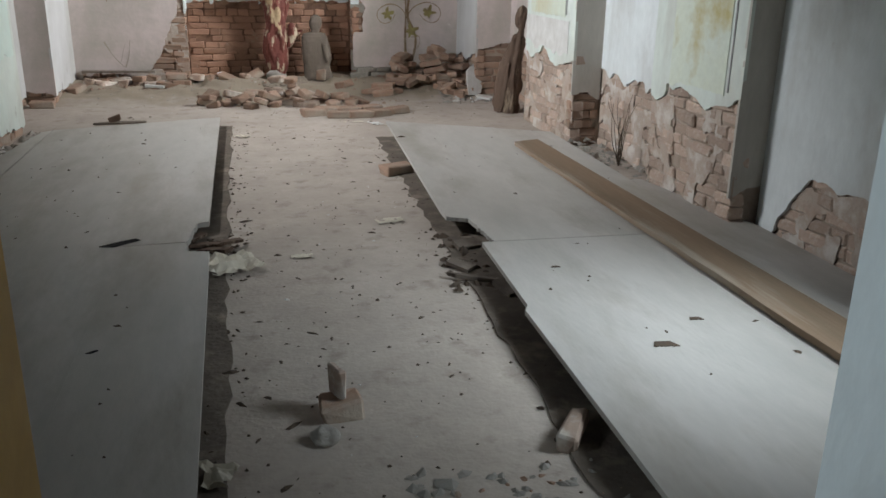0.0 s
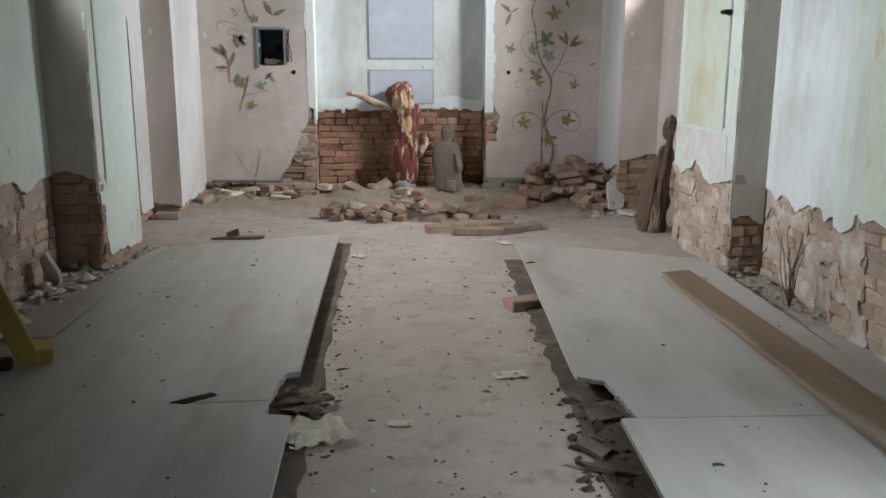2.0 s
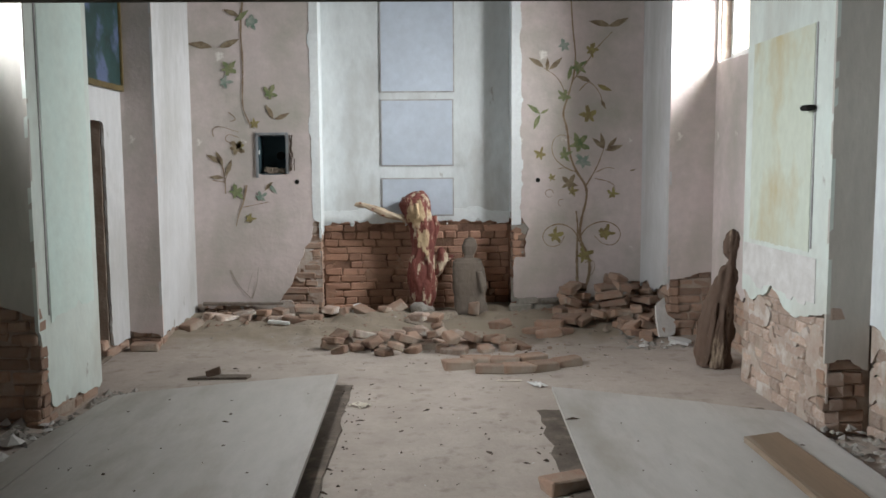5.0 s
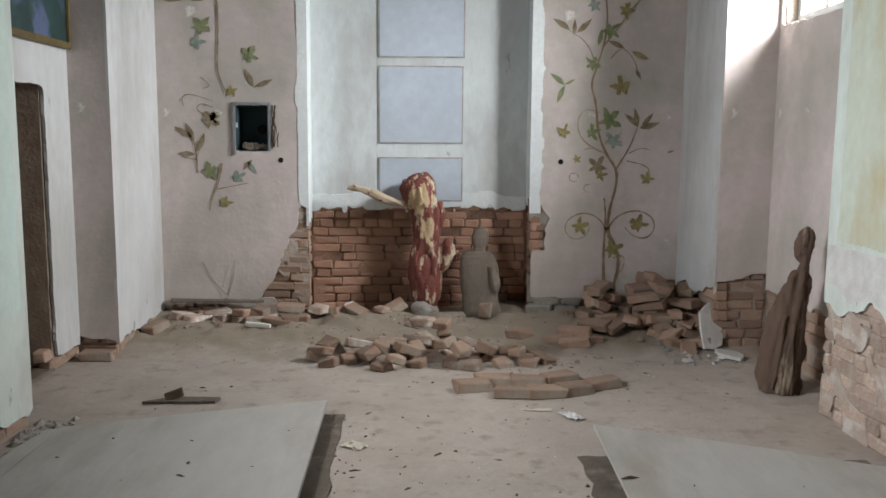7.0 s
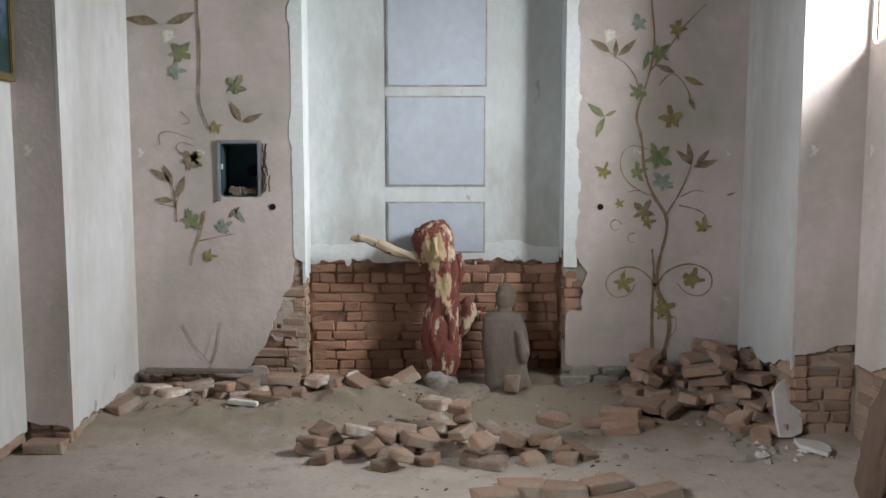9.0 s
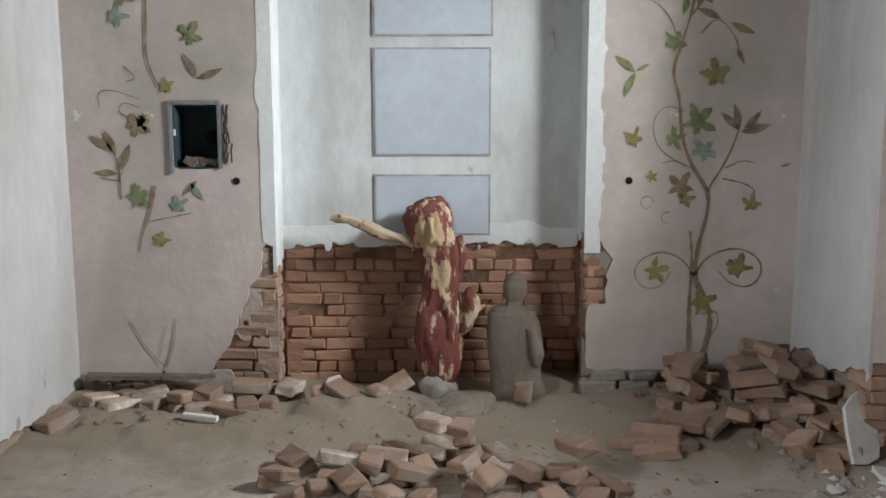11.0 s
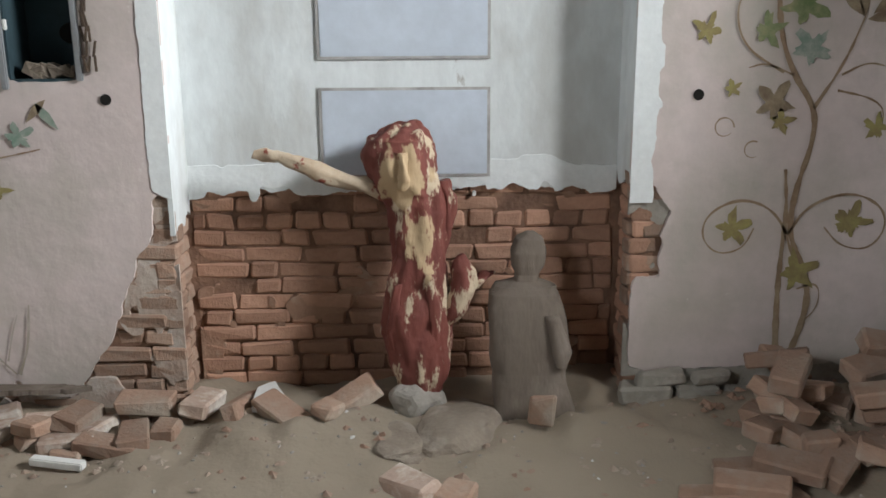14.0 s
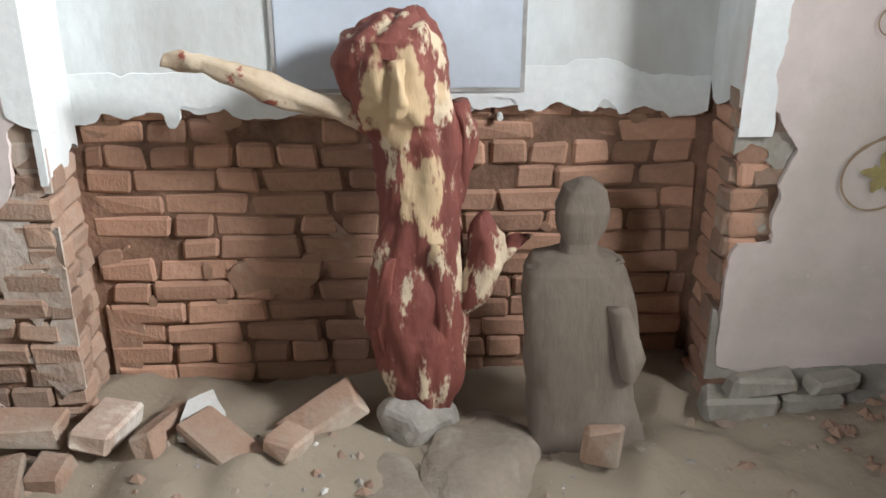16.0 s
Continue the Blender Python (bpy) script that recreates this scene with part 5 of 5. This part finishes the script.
tagged(tip, "upright dark wood chip on a flat sliver", "debris")


def crumpled(name, x, y, w, h, mat, label, seed, rz=0, lift=0.02):
    bm = bmesh.new()
    n_ = 9
    g = [[bm.verts.new((w * (i / n_ - 0.5) * (1 + 0.15 * noise.noise((i, j, seed))), h * (j / n_ - 0.5) * (1 + 0.15 * noise.noise((j, i, seed + 4))), lift * (1 + 1.6 * noise.noise((i * 0.45, j * 0.45, seed))))) for i in range(n_ + 1)] for j in range(n_ + 1)]
    for j in range(n_):
        for i in range(n_):
            if noise.noise((i * 0.4, j * 0.4, seed + 9)) > -0.42:
                bm.faces.new((g[j][i], g[j][i + 1], g[j + 1][i + 1], g[j + 1][i]))
    for v in [v for v in bm.verts if not v.link_faces]:
        bm.verts.remove(v)
    ob = part(name, bm, mat)
    ob.matrix_world = pose(x, y, ground_height(x, y) + 0.002, 0, 0, rz)
    return tagged(ob, label, "paper", "paper scraps")


crumpled("paper_scrap", -0.03, 3.22, 0.26, 0.24, PAPER, "crumpled yellowed paper beside the rotted board hole", 1, 20, 0.03)
crumpled("paper_scrap", 0.84, 3.88, 0.16, 0.09, PAPER, "flat pale paper scrap on the concrete", 2, 10, 0.006)
crumpled("paper_scrap", 0.31, 3.33, 0.11, 0.06, PAPER, "flat pale paper scrap on the concrete", 3, 0, 0.006)
crumpled("paper_scrap", 1.18, 6.9, 0.08, 0.14, PLASTER_CHIP, "twisted white paper scrap near the boards", 4, 30, 0.012)
crumpled("paper_scrap", 1.00, 7.02, 0.18, 0.03, PAPER, "thin white paper strip on the concrete", 5, 0, 0.005)
crumpled("paper_scrap", 0.0, 6.45, 0.09, 0.12, PAPER, "small torn paper scrap on the concrete", 6, 50, 0.01)
crumpled("paper_scrap", -0.08, 1.42, 0.10, 0.18, PAPER, "crumpled yellowed paper at the board edge", 7, 70, 0.03)


def scatter(name, areas, mat, label, seed):
    """Many small broken bits in one mesh."""
    rng = random.Random(seed)
    verts, faces = [], []
    for x0, x1, y0, y1, count, s0, s1, base in areas:
        for _ in range(count):
            x, y = rng.uniform(x0, x1), rng.uniform(y0, y1)
            s_ = rng.uniform(s0, s1) * (1.6 if rng.random() < 0.15 else 1)
            z = ground_height(x, y) + base
            k = len(verts)
            q = rng.uniform(0, 6.28)
            long = rng.choice((1.0, 1.2, 1.5, 3.0 if mat is LITTER else 1.3))
            for a in range(5):
                r = s_ * rng.uniform(0.5, 1.0)
                du, dv = r * math.cos(a * 1.2566) * long, r * math.sin(a * 1.2566)
                verts.append((x + du * math.cos(q) - dv * math.sin(q), y + du * math.sin(q) + dv * math.cos(q), z - 0.002 + rng.uniform(0, 0.2) * s_))
            verts.append((x + rng.uniform(-0.3, 0.3) * s_, y + rng.uniform(-0.3, 0.3) * s_, z + s_ * rng.uniform(0.25, 0.8)))
            faces += [(k + a, k + (a + 1) % 5, k + 5) for a in range(5)]
    me = bpy.data.meshes.new(name)
    me.from_pydata(verts, [], faces)
    me.materials.append(mat)
    return tagged(new(name, me), label, "debris", kind="stuff")


scatter("dark_grit", [(-0.05, 1.05, 0.9, 4.2, 120, 0.003, 0.010, 0), (-0.05, 1.05, 0.9, 7.0, 230, 0.003, 0.012, 0), (-0.15, 0.05, 1.0, 6.9, 170, 0.003, 0.013, 0.003), (1.0, 1.15, 0.9, 6.0, 110, 0.003, 0.014, 0.003), (-0.25, 0.0, 3.2, 3.7, 60, 0.008, 0.03, 0.004), (0.98, 1.2, 2.7, 3.6, 50, 0.008, 0.028, 0.004), (-1.4, -0.3, 1.2, 6.5, 70, 0.004, 0.012, 0.076), (1.2, 2.4, 1.0, 5.8, 40, 0.004, 0.012, 0.10), (-1.5, 2.3, 7.0, 8.3, 90, 0.004, 0.012, 0)], LITTER, "dark leaf bits, twigs and grit strewn over concrete", 61)
scatter("pale_chips", [(-2.0, -1.62, 4.5, 6.1, 150, 0.012, 0.05, 0.0), (-1.74, -1.52, 5.9, 6.9, 130, 0.010, 0.04, 0.0), (2.1, 2.6, 8.0, 8.9, 120, 0.008, 0.035, 0.0), (-1.7, 2.4, 8.3, 9.3, 200, 0.004, 0.013, 0.0), (2.52, 2.8, 4.3, 5.8, 120, 0.010, 0.035, 0.05), (0.5, 1.1, 0.95, 1.35, 60, 0.008, 0.03, 0.0)], STONE, "grey mortar and plaster crumbs along the walls", 62)
scatter("brick_crumbs", [(-0.6, 1.6, 8.0, 9.3, 300, 0.006, 0.026, 0.0), (1.5, 2.5, 8.5, 9.35, 220, 0.008, 0.034, 0.01), (-1.7, -0.5, 8.8, 9.35, 160, 0.008, 0.03, 0.0), (0.5, 1.7, 7.3, 7.9, 80, 0.004, 0.012, 0.0), (0.6, 1.1, 1.0, 1.3, 40, 0.008, 0.022, 0.0)], BRICK_DUSTY, "broken red brick crumbs over the earth", 63)
scatter("plaster_crumbs", [(-1.98, -1.65, 4.6, 6.0, 50, 0.015, 0.06, 0.02), (2.2, 2.6, 8.0, 9.0, 30, 0.012, 0.04, 0.01), (-1.7, 2.3, 7.2, 9.2, 40, 0.004, 0.011, 0.0), (0.1, 1.0, 1.2, 6.8, 26, 0.004, 0.010, 0.0)], PLASTER_CHIP, "white plaster flakes on the floor", 64)


# dry twigs at the foot of the east wall
def twig_bush(x, y, seed, count, high, label):
    rng = random.Random(seed)
    bm = bmesh.new()
    for _ in range(count):
        p = Vector((0, 0, 0))
        d = Vector((rng.uniform(-0.25, 0.15), rng.uniform(-0.5, 0.5), 1)).normalized()
        r = 0.005
        for k in range(6):
            ln = high / 6 * rng.uniform(0.7, 1.2)
            m = Matrix.Translation(p) @ d.to_track_quat("Z", "Y").to_matrix().to_4x4()
            bmesh.ops.create_cone(bm, segments=5, radius1=r, radius2=r * 0.8, depth=ln, matrix=m @ Matrix.Translation((0, 0, ln / 2)))
            p = p + d * ln
            d = (d + Vector((rng.uniform(-0.2, 0.2), rng.uniform(-0.3, 0.3), 0.1))).normalized()
            r *= 0.8
    ob = part("dry_plant", bm, LITTER)
    ob.matrix_world = pose(x, y, 0.04)
    return tagged(ob, label, "dry plant")


twig_bush(2.66, 4.85, 5, 9, 0.5, "dry brown twigs standing against bared brick")

lay_bricks()
